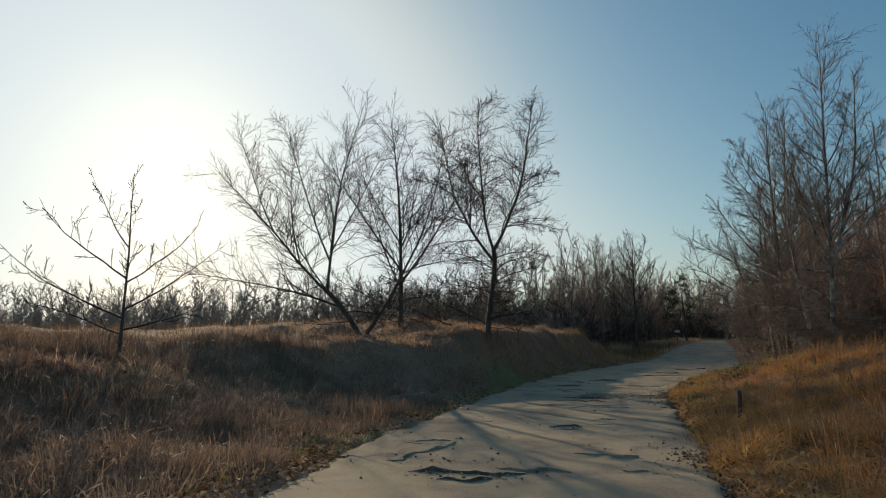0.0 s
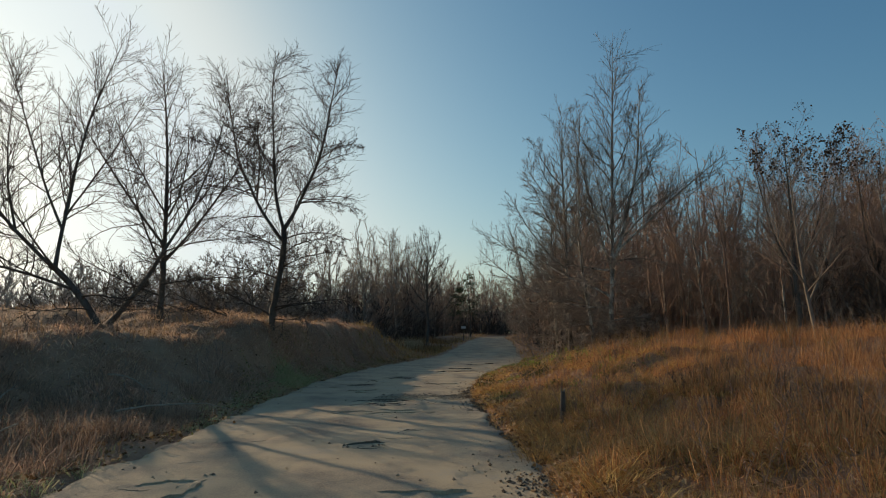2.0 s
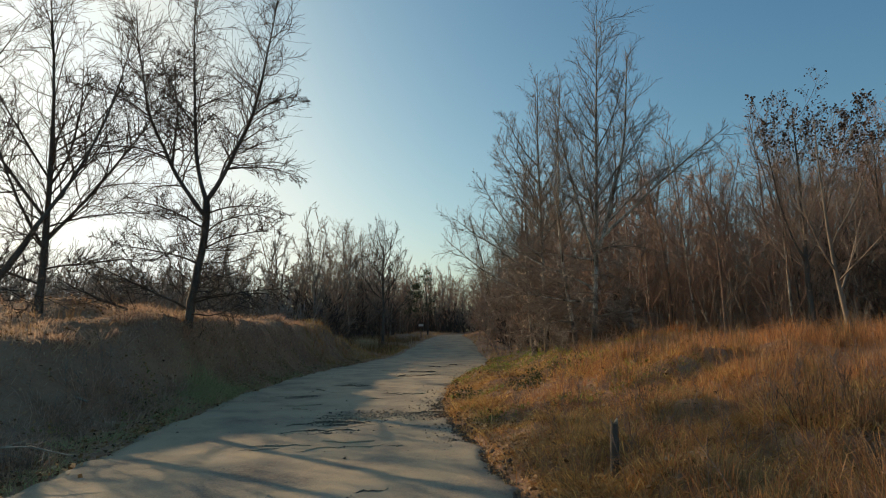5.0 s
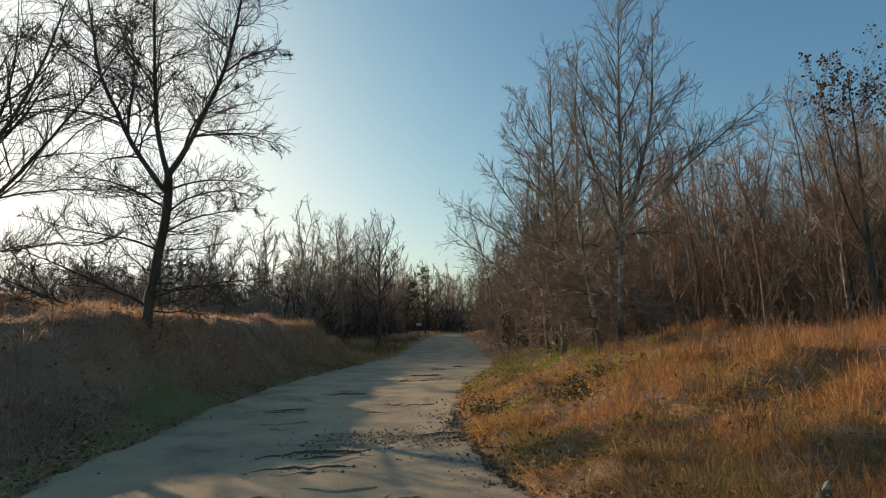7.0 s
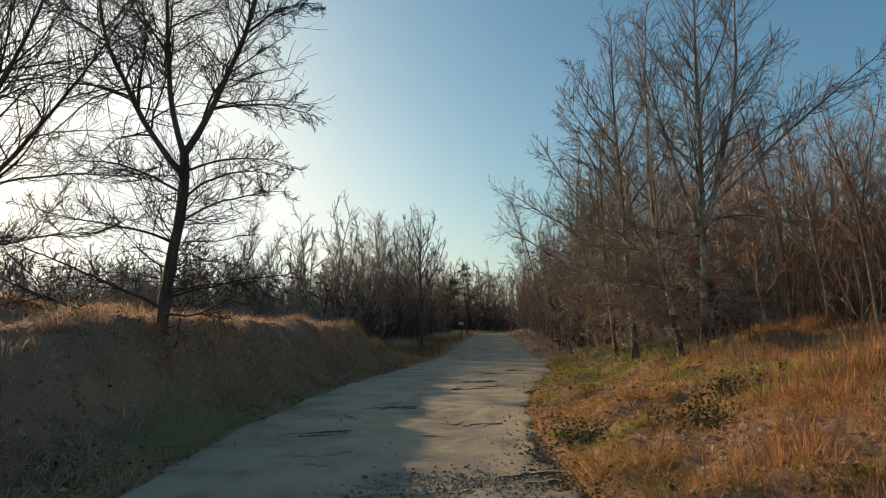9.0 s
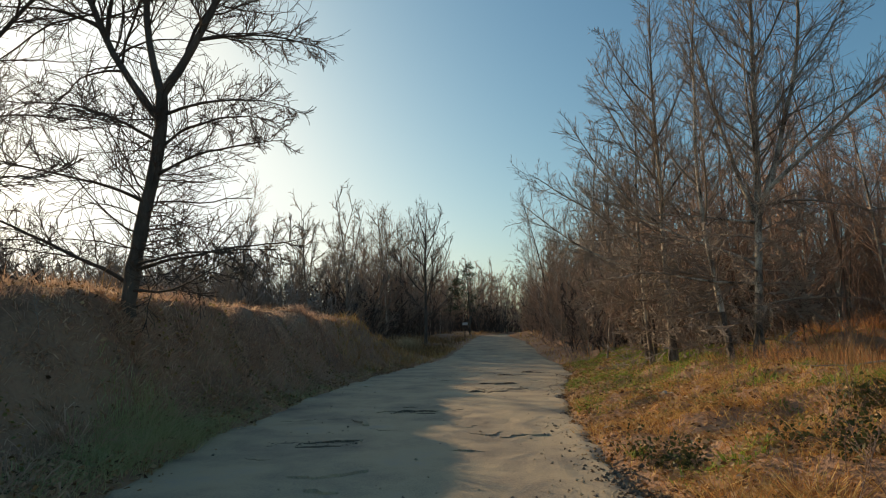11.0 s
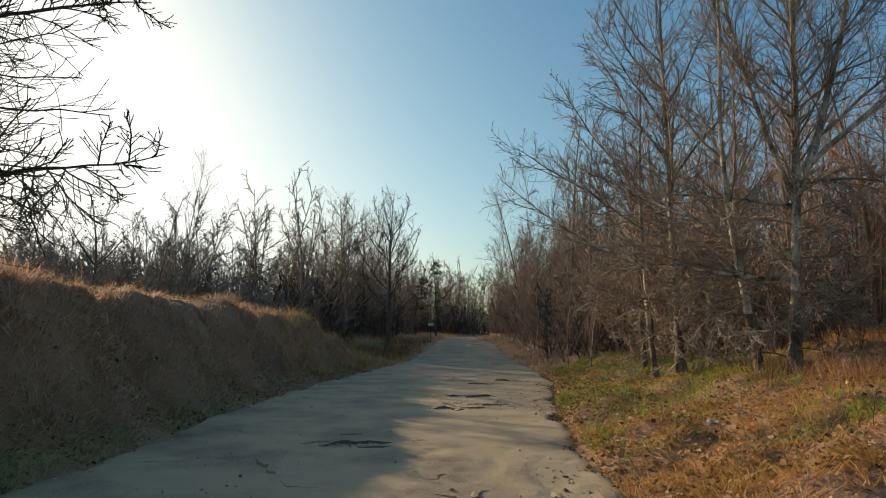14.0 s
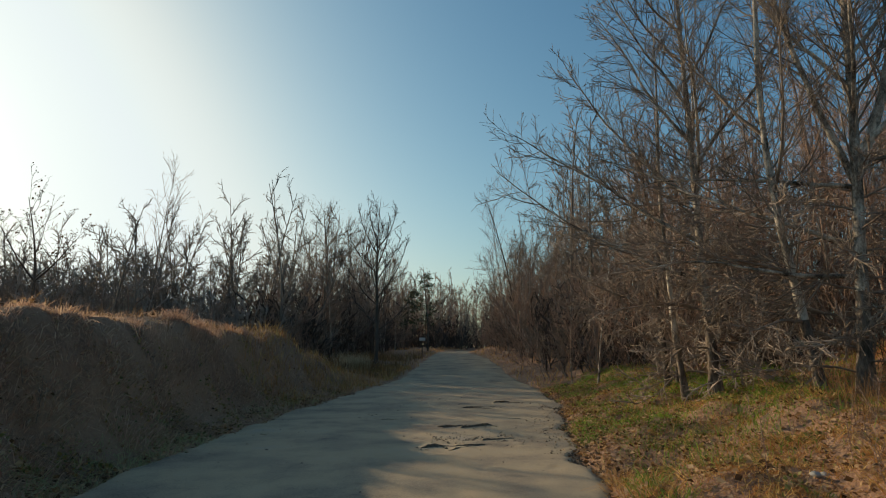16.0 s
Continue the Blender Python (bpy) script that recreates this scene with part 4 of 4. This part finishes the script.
    m = P + out * (0.5 * tilt)[:, None] + np.stack([0 * h, 0 * h, 0.6 * h], -1)
    t = P + out * (tilt + 0.7 * sag)[:, None] + np.stack([0 * h, 0 * h, h - 0.55 * sag], -1)
    V = np.stack([P - s, P + s, m + s * 0.9, m - s * 0.9, t], 1).reshape(-1, 3)
    i = np.arange(n)[:, None] * 5
    F = np.concatenate([i + np.array([[0, 1, 2]]), i + np.array([[0, 2, 3]]), i + np.array([[3, 2, 4]])])
    return tagged(new(name, mesh_from(name, V, F, mat, False)), label, "grass", kind="stuff")


tufts("dry_grass", scatter(7600, 1.5, 25, 2.5, 36, lambda x, y: smooth((right_side(x, y) - 0.4 - 4.2 * smooth((y - 15.5) / 7)) / 1.6) * field_here(x, y) * (0.8 + 0.2 * tuft(x, y, 2.2, 31))), 31, 0.24,
      lambda x, y: 0.26 + 0.30 * tuft(x, y, 2.4, 33) * smooth(right_side(x, y) / 3), 0.0075, GRASS_DRY, "dense dry orange-brown grass beside the road", 0.85)
tufts("verge_tussocks", scatter(19000, 1.5, 16, 2.5, 46, lambda x, y: smooth((right_side(x, y) + 0.1) / 0.5) * smooth((8 - right_side(x, y)) / 5) * (0.25 + 0.75 * field_here(x, y)) * (0.5 + 0.5 * tuft(x, y, 1.2, 34))), 30, 0.17,
      lambda x, y: 0.08 + (0.22 - 0.1 * smooth((y - 17) / 5)) * tuft(x, y, 1.0, 36) ** 2, 0.009, MATTED, "low matted tussocks, golden and olive, along the verge", 1.1, 1.2)
tufts("dull_grass", scatter(4200, 1.5, 14, 2.5, 17, lambda x, y: smooth((right_side(x, y) - 0.1) / 0.5) * smooth((16 - y) / 4) * smooth((6 - right_side(x, y)) / 3) * (0.4 + 0.6 * tuft(x, y, 1.8, 175))), 30, 0.2,
      lambda x, y: 0.16 + 0.2 * tuft(x, y, 1.1, 176), 0.007, GRASS_DULL, "fine dull olive-brown grass near the roadside", 0.8, 0.5)
tufts("green_tussocks", scatter(9000, 2, 16, 12, 46, lambda x, y: smooth((right_side(x, y) - 0.1) / 0.6) * smooth((6.5 - right_side(x, y)) / 3) * smooth((y - 14) / 8) * smooth(1.5 * fbm(x, y, 1.6, 137) + 0.25)), 20, 0.13,
      lambda x, y: 0.10 + 0.12 * tuft(x, y, 0.9, 138), 0.013, GRASS_GREEN, "patches of green and olive tussocks on the verge", 0.9, 0.7)
tufts("bank_tussocks", scatter(26000, -10, 8, 3, 56, lambda x, y: smooth((left_side(x, y) - 0.1) / 0.4) * (0.22 * smooth((7 - left_side(x, y)) / 3) + 0.9 * smooth((y - 15) / 4) * smooth((2.0 - left_side(x, y)) / 0.6)) * (0.3 + 0.7 * tuft(x, y, 1.0, 45))), 22, 0.2,
      lambda x, y: 0.05 + 0.12 * tuft(x, y, 0.7, 46), 0.022, WEED, "dead brown tussocks on the shaded bank", 1.2, 1.2)


tufts("bank_clumps", scatter(15000, -9, 8, 2, 54, lambda x, y: smooth((left_side(x, y) - 0.5) / 0.5) * smooth((bank_wide(y) + 0.8 - left_side(x, y)) / 0.6) * smooth(1.8 * fbm(x, y, 1.3, 161) + 0.3)), 26, 0.2,
      lambda x, y: 0.12 + 0.22 * tuft(x, y, 0.9, 162), 0.012, BANK_DEAD, "clumps of dead brown herbs on the shaded bank", 0.9, 0.7)
# Left thin where the slope is sunlit; elsewhere the dark colour carries shade.
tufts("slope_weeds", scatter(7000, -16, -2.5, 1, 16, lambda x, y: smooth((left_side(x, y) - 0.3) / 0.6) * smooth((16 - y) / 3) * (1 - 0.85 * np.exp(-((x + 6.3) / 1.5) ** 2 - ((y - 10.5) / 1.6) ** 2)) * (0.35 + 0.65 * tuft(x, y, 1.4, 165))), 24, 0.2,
      lambda x, y: 0.22 + 0.26 * tuft(x, y, 1.2, 166), 0.011, SLOPE_DEAD_SHADE, "dark brown dead weeds on the slope beside the road, shade included in their colour", 0.6, 0.35)
tufts("bank_green", scatter(6000, -8, 6, 8, 50, lambda x, y: smooth((left_side(x, y) - 0.05) / 0.3) * smooth((1.6 - left_side(x, y)) / 0.8) * smooth(1.8 * fbm(x, y, 1.7, 163) + 0.1)), 22, 0.15,
      lambda x, y: 0.08 + 0.10 * tuft(x, y, 0.9, 164), 0.012, GRASS_SAGE, "dull green tufts along the foot of the bank", 0.9, 0.8)


def stalks(name, spots, lo, hi, mat, label, seed):
    """Dead branching flower stalks."""
    r = np.random.default_rng(seed)
    x, y = spots
    n = len(x)
    P = np.stack([x, y, land(x, y) - 0.03], -1)
    D = np.stack([r.normal(0, 0.2, n), r.normal(0, 0.2, n), np.ones(n)], -1)
    pts, rad = grow(P, D, r.uniform(lo, hi, n), np.full(n, 0.005), 3, 0.1, 0.0, 0.5, r)
    b1 = grow(*shoots(pts, rad, 7, 0.4, 0.98, 40, 14, 0.3, 0.9, r), 1, 0.1, 0.1, 0.5, r)
    b2 = grow(*shoots(*b1, 4, 0.3, 1.0, 45, 14, 0.45, 0.9, r), 1, 0.1, 0.05, 0.5, r)
    me = tubes(name, [(pts, rad, 3)], mat, [(b1[0], np.maximum(b1[1], 0.0035)), (b2[0], np.maximum(b2[1], 0.004))])
    return tagged(new(name, me), label, "weeds", kind="stuff")


stalks("field_stalks", scatter(4200, 2, 22, 5, 34, lambda x, y: smooth((right_side(x, y) - 0.5) / 1.5) * field_here(x, y) * tuft(x, y, 1.7, 39) * (0.35 + 0.65 * smooth((19 - y) / 6))), 0.35, 0.85, TWIG_RED, "dead branching weed stalks in the dry grass", 8)
stalks("bank_stalks", scatter(3600, -12, 7, 3, 54, lambda x, y: smooth((left_side(x, y) - 0.6) / 1) * tuft(x, y, 1.5, 49) * (1 + 1.2 * smooth((15 - y) / 4))), 0.25, 0.85, TWIG_GREY, "dead branching weed stalks on the bank", 9)
cover("matted_grass", scatter(190000, 1.5, 22, 2.5, 48, lambda x, y: smooth((right_side(x, y) + 0.15) / 0.5) * (0.3 + 0.7 * tuft(x, y, 0.6, 35)) * (0.25 + 0.75 * field_here(x, y))),
      lambda x, y: 0.07 + 0.10 * tuft(x, y, 0.7, 36), 0.012, MATTED, "thin matted dead grass over the ground", "grass", 1.1, 1.0)
x, y = scatter(260, 3, 22, 6, 33, lambda x, y: smooth((right_side(x, y) - 2.0) / 3) * field_here(x, y) * 0.6)
x, y = (np.repeat(v, 42) + rng.normal(0, 0.12, len(v) * 42) for v in (x, y))
cover("straw_tufts", (x, y), lambda x, y: 0.75 + 0 * x, 0.008, GRASS_TAN, "tall pale straw tufts in the dry grass", "grass", 0.3, 0.35)
cover("green_grass", scatter(90000, 4, 20, 24, 50, lambda x, y: smooth((right_side(x, y) - 0.3) / 1.5) * smooth((y - 25 - 0.3 * (x - 8)) / 4) * (0.15 + 0.85 * tuft(x, y, 2.4, 37) + 3.0 * np.exp(-((x - 12.6) / 2.0) ** 2 - ((y - 33.5) / 2.6) ** 2)) * smooth((50 - y) / 8)),
      lambda x, y: 0.14 + 0.10 * tuft(x, y, 1, 38), 0.010, GRASS_GREEN, "short green grass under the roadside trees", "grass", 0.6, 0.6)
cover("verge_grass", scatter(420000, -6, 4, 6, 40, lambda x, y: smooth((left_side(x, y) + 0.05) / 0.4) * smooth((1.3 - left_side(x, y)) / 0.8) * (0.7 * smooth(0.35 + 1.3 * fbm(x, y, 2.0, 53)) + 1.4 * np.exp(-((x + 2.6) / 0.8) ** 2 - ((y - 22.3) / 1.6) ** 2))),
      lambda x, y: 0.12 + 0.26 * np.exp(-((x + 2.6) / 0.8) ** 2 - ((y - 22.3) / 1.6) ** 2), 0.011, GRASS_SAGE, "thin green grass at the foot of the bank", "grass", 0.9, 0.8)
cover("bank_weeds", scatter(90000, -16, 8, 0, 58, lambda x, y: smooth((left_side(x, y) - 0.05) / 0.8) * (0.35 + 0.65 * tuft(x, y, 1.1, 43))),
      lambda x, y: 0.08 + 0.24 * smooth(left_side(x, y) / 1.8) * tuft(x, y, 0.8, 44), 0.012, WEED, "dead brown weeds covering the shaded bank", "weeds", 1.0, 1.0)
cover("field_grass", scatter(65000, -60, 4, 6, 62, lambda x, y: smooth((left_side(x, y) - bank_wide(y) * 0.75) / 1.2) * (0.3 + 0.7 * tuft(x, y, 3, 47))),
      lambda x, y: 0.06 + 0.42 * tuft(x, y, 0.9, 48) ** 2 + 0.08 * smooth((y - 20) / 6), 0.014, GRASS_TAN, "pale tan grass on top of the bank", "grass", 0.4, 0.5)
cover("roadside_tussocks", scatter(9000, 2, 12, 54, 74, lambda x, y: smooth((left_side(x, y) - 0.2) / 0.8) * smooth((7 - left_side(x, y)) / 2) * tuft(x, y, 2, 57)),
      lambda x, y: 0.8 + 0 * x, 0.03, GRASS_TAN, "tall tan grass round the lone roadside tree", "grass", 0.4, 0.5)

x, y = rng.normal(4.3, 0.45, 900), rng.normal(57.5, 0.4, 900)
cover("pale_straw_clump", (x, y), lambda x, y: 1.15 + 0 * x, 0.03, GRASS_PALE, "rounded clump of tall bleached straw near the lone tree", "grass", 0.35, 0.5)
tufts("bleached_weeds", scatter(2600, -9, -2.5, 4.5, 14, lambda x, y: (0.12 + np.exp(-((x + 6.3) / 1.6) ** 2 - ((y - 10.5) / 1.8) ** 2)) * smooth((left_side(x, y) - 0.3) / 0.8) * smooth(1.6 * fbm(x, y, 1.3, 141) + 0.1)), 16, 0.22,
      lambda x, y: 0.16 + 0.14 * tuft(x, y, 0.7, 142), 0.014, GRASS_PALE, "tangled heaps of bleached dead weeds", 1.2, 0.9)
cover("bend_grass", scatter(30000, -5, 9, 36, 64, lambda x, y: smooth((left_side(x, y) - 0.1) / 0.5) * smooth((5 - left_side(x, y)) / 2) * smooth((y - 36) / 6) * (0.3 + 0.7 * tuft(x, y, 1.5, 151))),
      lambda x, y: 0.16 + 0.34 * tuft(x, y, 1.4, 152), 0.022, MATTED, "tan and orange grass where the bank runs out", "grass", 0.7, 0.7)
cover("far_verge", scatter(26000, -6, 36, 44, 112, lambda x, y: np.exp(-np.maximum(left_side(x, y), right_side(x, y)) / 4) * smooth((np.maximum(left_side(x, y), right_side(x, y)) + 0.1) / 0.6) * smooth((y - 44) / 5)),
      lambda x, y: 0.22 + 0.25 * tuft(x, y, 2, 59), 0.03, MATTED, "rough grass along the far stretch of road", "grass", 0.6, 0.7)
cx, cy = scatter(150, 3.5, 20, 6, 31, lambda x, y: smooth((right_side(x, y) - 1.2) / 2) * field_here(x, y) * 0.55)
x, y = (np.repeat(v, 9) + rng.normal(0, 0.16, len(v) * 9) for v in (cx, cy))
stalks("dark_weed_clumps", (x, y), 0.2, 0.5, TWIG_DARK, "dark clumps of dead weeds in the dry grass", 12)

# ---- low leafy herbs of the verge ----
herb = np.random.default_rng(171)
cx, cy = scatter(1900, 2, 17, 14, 46, lambda x, y: smooth((right_side(x, y) - 0.15) / 0.5) * smooth((6.5 - right_side(x, y)) / 3) * smooth((y - 10) / 6) * smooth(1.7 * fbm(x, y, 1.4, 172) + 0.25))
x, y = (np.repeat(v, 34) + herb.normal(0, 0.11, len(v) * 34) for v in (cx, cy))
tagged(new("verge_herbs", leaf_mesh("verge_herbs", np.stack([x, y, land(x, y) + herb.uniform(0.0, 0.13, len(x))], -1), 0.055, HERB, herb, 0.3)), "low olive and bronze leafy herbs of the verge", "herbs", kind="stuff")
cx, cy = scatter(4200, -8, 6, 3, 50, lambda x, y: smooth((left_side(x, y) - 0.1) / 0.4) * smooth((2.2 - left_side(x, y)) / 1.0) * smooth(1.7 * fbm(x, y, 1.2, 173) + 0.3))
x, y = (np.repeat(v, 26) + herb.normal(0, 0.12, len(v) * 26) for v in (cx, cy))
tagged(new("bank_herbs", leaf_mesh("bank_herbs", np.stack([x, y, land(x, y) + herb.uniform(0.0, 0.10, len(x))], -1), 0.06, HERB, herb, 0.3)), "low leafy herbs at the foot of the bank", "herbs", kind="stuff")

# ---- litter, dead wood, stones ----
n = 40000
x, y = scatter(n * 6, -9, 14, 2.5, 45, lambda x, y: np.maximum(np.exp(-np.abs(left_side(x, y) - 0.25) / 0.5), np.exp(-np.abs(right_side(x, y) - 0.2) / 1.3)) * (0.25 + 0.75 * tuft(x, y, 1.2, 61)) + 0.05 + 0.04 * smooth(left_side(x, y)) * smooth((6 - left_side(x, y)) / 2) + 0.2 * smooth(right_side(x, y)) * smooth((7 - right_side(x, y)) / 4) * smooth((y - 17) / 5))
k = np.maximum(left_side(x, y), right_side(x, y)) > -0.25
x, y = x[k], y[k]
leaf_litter = new("leaf_litter", leaf_mesh("leaf_litter", np.stack([x, y, land(x, y) + 0.03 + 0.08 * np.random.default_rng(4).uniform(0, 1, len(x)) ** 2], -1), 0.075, LEAF, np.random.default_rng(5), 0.75))
tagged(leaf_litter, "fallen brown leaves along both edges of the road", "leaves", kind="stuff")
x, y = scatter(60000, -4, 9, 3, 42, lambda x, y: 0.35 * (np.exp(-((x - 1.9) / 0.9) ** 2 - ((y - 18.6) / 1.1) ** 2) + np.exp(-((x - 4.6) / 0.7) ** 2 - ((y - 31.2) / 1.2) ** 2) + 0.6 * np.exp(-((x + 1.4) / 0.9) ** 2 - ((y - 7) / 0.8) ** 2)) + 0.05 * tuft(x, y, 1.5, 63) + 0.5 * np.exp(-np.abs(right_side(x, y) + 0.3) / 0.25))
k = np.maximum(left_side(x, y), right_side(x, y)) < -0.15
x, y = x[k], y[k]


gravel = np.random.default_rng(71)
x, y = np.concatenate([x, gravel.normal(1.6, 0.6, 1300), gravel.normal(4.6, 0.4, 600)]), np.concatenate([y, gravel.normal(18.2, 0.35, 1300), gravel.normal(31.2, 0.6, 600)])
crumbs = [(cx + rng.uniform(-0.5, 0.5) * w, cy - rng.uniform(-0.05, 0.3)) for cx, cy, w, _ in LEDGES for _ in range(int(60 * w))]
x, y = np.concatenate([x, [c[0] for c in crumbs]]), np.concatenate([y, [c[1] for c in crumbs]])


def chips(name, x, y, size, z, mat, seed):
    """Broken lumps: squashed, cut octahedra."""
    r = np.random.default_rng(seed)
    n = len(x)
    s = size * r.uniform(0.4, 1.4, n) ** 1.5
    shape = np.array([(1, 0, 0), (0, 1, 0), (-1, 0, 0), (0, -1, 0), (0.1, 0.1, 0.7), (0, 0, -0.5)])
    V = shape[None] * r.uniform(0.6, 1.3, (n, 6, 3)) * s[:, None, None]
    a = r.uniform(0, 6.28, n)
    c, q = np.cos(a)[:, None], np.sin(a)[:, None]
    V = np.stack([V[..., 0] * c - V[..., 1] * q, V[..., 0] * q + V[..., 1] * c, V[..., 2]], -1) + np.stack([x, y, z], -1)[:, None]
    F = np.array([(0, 1, 4), (1, 2, 4), (2, 3, 4), (3, 0, 4), (1, 0, 5), (2, 1, 5), (3, 2, 5), (0, 3, 5)])
    return mesh_from(name, V.reshape(-1, 3), (np.arange(n)[:, None, None] * 6 + F[None]).reshape(-1, 3), mat, False)


dark = gravel.uniform(0, 1, len(x)) < 0.25
tagged(new("road_rubble", chips("road_rubble", x[~dark], y[~dark], 0.017, rise(y[~dark]) + 0.005, ROAD, 6)), "loose pale chips and grit on the worn road", "rubble", kind="stuff")
tagged(new("dark_rubble", chips("dark_rubble", x[dark], y[dark], 0.022, rise(y[dark]) + 0.005, LIP_SHADE_CRUMBS, 7)), "loose dark asphalt crumbs on the worn road", "rubble", kind="stuff")


x, y = scatter(150000, 1, 11, 3, 44, lambda x, y: np.exp(-((right_side(x, y) - 0.02) / 0.25) ** 2) * (0.3 + 0.7 * tuft(x, y, 1.4, 65)))
tagged(new("edge_clods", chips("edge_clods", x, y, 0.027, np.maximum(land(x, y), rise(y) - 0.04) + 0.015, CLOD, 66)), "dark crumbled clods along the broken edge of the road", "clods", kind="stuff")


def dead_branch(seed, length, r0):
    r = np.random.default_rng(seed)
    root = tagged(new("dead_branch"), "bleached dead branch lying on the weedy bank", "branch", "dead branches")
    pts, rad = grow((0, 0, 0.05), (1, 0, 0.25), length, r0, 8, 0.12, -0.03, 0.3, r)
    part("stick", tubes("stick", [(pts, rad, 6)], DEADWOOD), root)
    b = grow(*shoots(pts, rad, 6, 0.3, 0.95, 45, 12, 0.35, 0.6, r), 3, 0.12, 0.02, 0.3, r)
    for k in range(len(b[0])):
        part("side_twig", tubes("side_twig", [(b[0][k:k + 1], b[1][k:k + 1], 4)], DEADWOOD), root)
    return root


for k, (px, py, turn, ln) in enumerate(((-4.6, 13.5, 20, 2.2), (-5.6, 15.6, 70, 1.8), (-4.0, 18.2, 150, 1.6), (-5.4, 10.4, 200, 1.5), (-6.2, 12.6, 110, 2.0), (-4.9, 8.4, 10, 1.4), (-3.6, 27.5, 60, 1.2), (9.4, 22.5, 160, 1.6))):
    stand(dead_branch(300 + k, ln, 0.022), px, py, turn, -0.12)


BRAMBLES = ((4.1, 20.4, 0.6, 0), (5.2, 18.9, 0.8, 30), (6.4, 19.6, 0.7, 140), (12.9, 28.3, 1.1, 20))


def bramble(seed, size):
    """A low tangled bush with dark leaves that last through winter."""
    r = np.random.default_rng(seed)
    root = tagged(new("bramble_bush"), "low dark green bramble bush in the verge grass", "bush", "brambles in the verge")
    n = 34
    P = np.column_stack([r.normal(0, 0.3 * size, n), r.normal(0, 0.3 * size, n), np.full(n, -0.05)])
    D = np.column_stack([r.normal(0, 0.6, n), r.normal(0, 0.6, n), np.ones(n)])
    pts, rad = grow(P, D, r.uniform(0.4, 0.95, n) * size, np.full(n, 0.006), 6, 0.15, -0.16, 0.4, r)
    part("tangle", tubes("tangle", [(pts, rad, 3)], TWIG_RED), root)
    on = np.repeat(pts[:, 2:].reshape(-1, 3), 5, 0)
    part("leaves", leaf_mesh("leaves", on + r.normal(0, 0.05, on.shape), 0.06, BRAMBLE, r), root, "dark green and bronze leaves")
    return root


for k, (px, py, size, turn) in enumerate(BRAMBLES):
    stand(bramble(500 + k, size), px, py, turn)


def stump():
    root = tagged(new("wooden_stump"), "short weathered dark wooden stump in the grass", "stump")
    r = np.random.default_rng(41)
    z = np.linspace(-0.1, 0.5, 7)
    pts = np.stack([0.02 * np.sin(3 * z), 0.015 * np.cos(4 * z), z], -1)[None]
    rad = np.array([[0.06, 0.052, 0.048, 0.046, 0.05, 0.045, 0.04]])
    part("post", tubes("post", [(pts, rad, 9)], BARK_DARK), root)
    a = np.arange(9) * 2 * np.pi / 9
    rim = np.stack([pts[0, -1, 0] + 0.04 * np.cos(a), pts[0, -1, 1] + 0.04 * np.sin(a), 0.5 + r.uniform(-0.03, 0.05, 9)], -1)
    V = np.concatenate([rim, [[0, 0, 0.48]]])
    part("broken_top", mesh_from("broken_top", V, [(i, (i + 1) % 9, 9) for i in range(9)], DEADWOOD, False), root, "paler splintered top")
    return root


stand(stump(), 3.32, 11.5).scale.z = 1.3


def boulder(seed, size):
    bm = bmesh.new()
    bmesh.ops.create_icosphere(bm, subdivisions=3, radius=size)
    for v in bm.verts:
        p = v.co / size
        v.co *= 1 + 0.28 * noise.noise(p * 1.3 + Vector((seed, 0, 0))) + 0.10 * noise.noise(p * 4 + Vector((0, seed, 0)))
        v.co.z *= 0.65
    me = bpy.data.meshes.new("stone")
    bm.to_mesh(me)
    bm.free()
    me.materials.append(STONE)
    return tagged(new("stone", me), "pale grey stone lying in the verge grass", "stone", "stones in the verge")


for k, (px, py, size) in enumerate(((6.7, 25.1, 0.07), (6.5, 25.0, 0.05), (10.4, 28.6, 0.09), (5.9, 27.2, 0.045))):
    stand(boulder(3.0 * k + 1, size), px, py, 40 * k, -size * 0.3)


def sign_board():
    root = tagged(new("sign_board"), "small blank white board on a post beside the road", "sign")
    for name, size, at, mat in (("post", (0.09, 0.09, 2.0), (0, 0.06, 1.0), BARK_DARK), ("board", (0.6, 0.03, 0.3), (0, 0, 1.9), BOARD)):
        bm = bmesh.new()
        bmesh.ops.create_cube(bm, size=1, matrix=Matrix.Translation(at) @ Matrix.Diagonal((*size, 1)))
        bmesh.ops.bevel(bm, geom=bm.edges[:], offset=0.012, segments=2, affect="EDGES")
        me = bpy.data.meshes.new(name)
        bm.to_mesh(me)
        bm.free()
        me.materials.append(mat)
        part(name, me, root)
    return root


stand(sign_board(), 13.0, 80.0, -10)
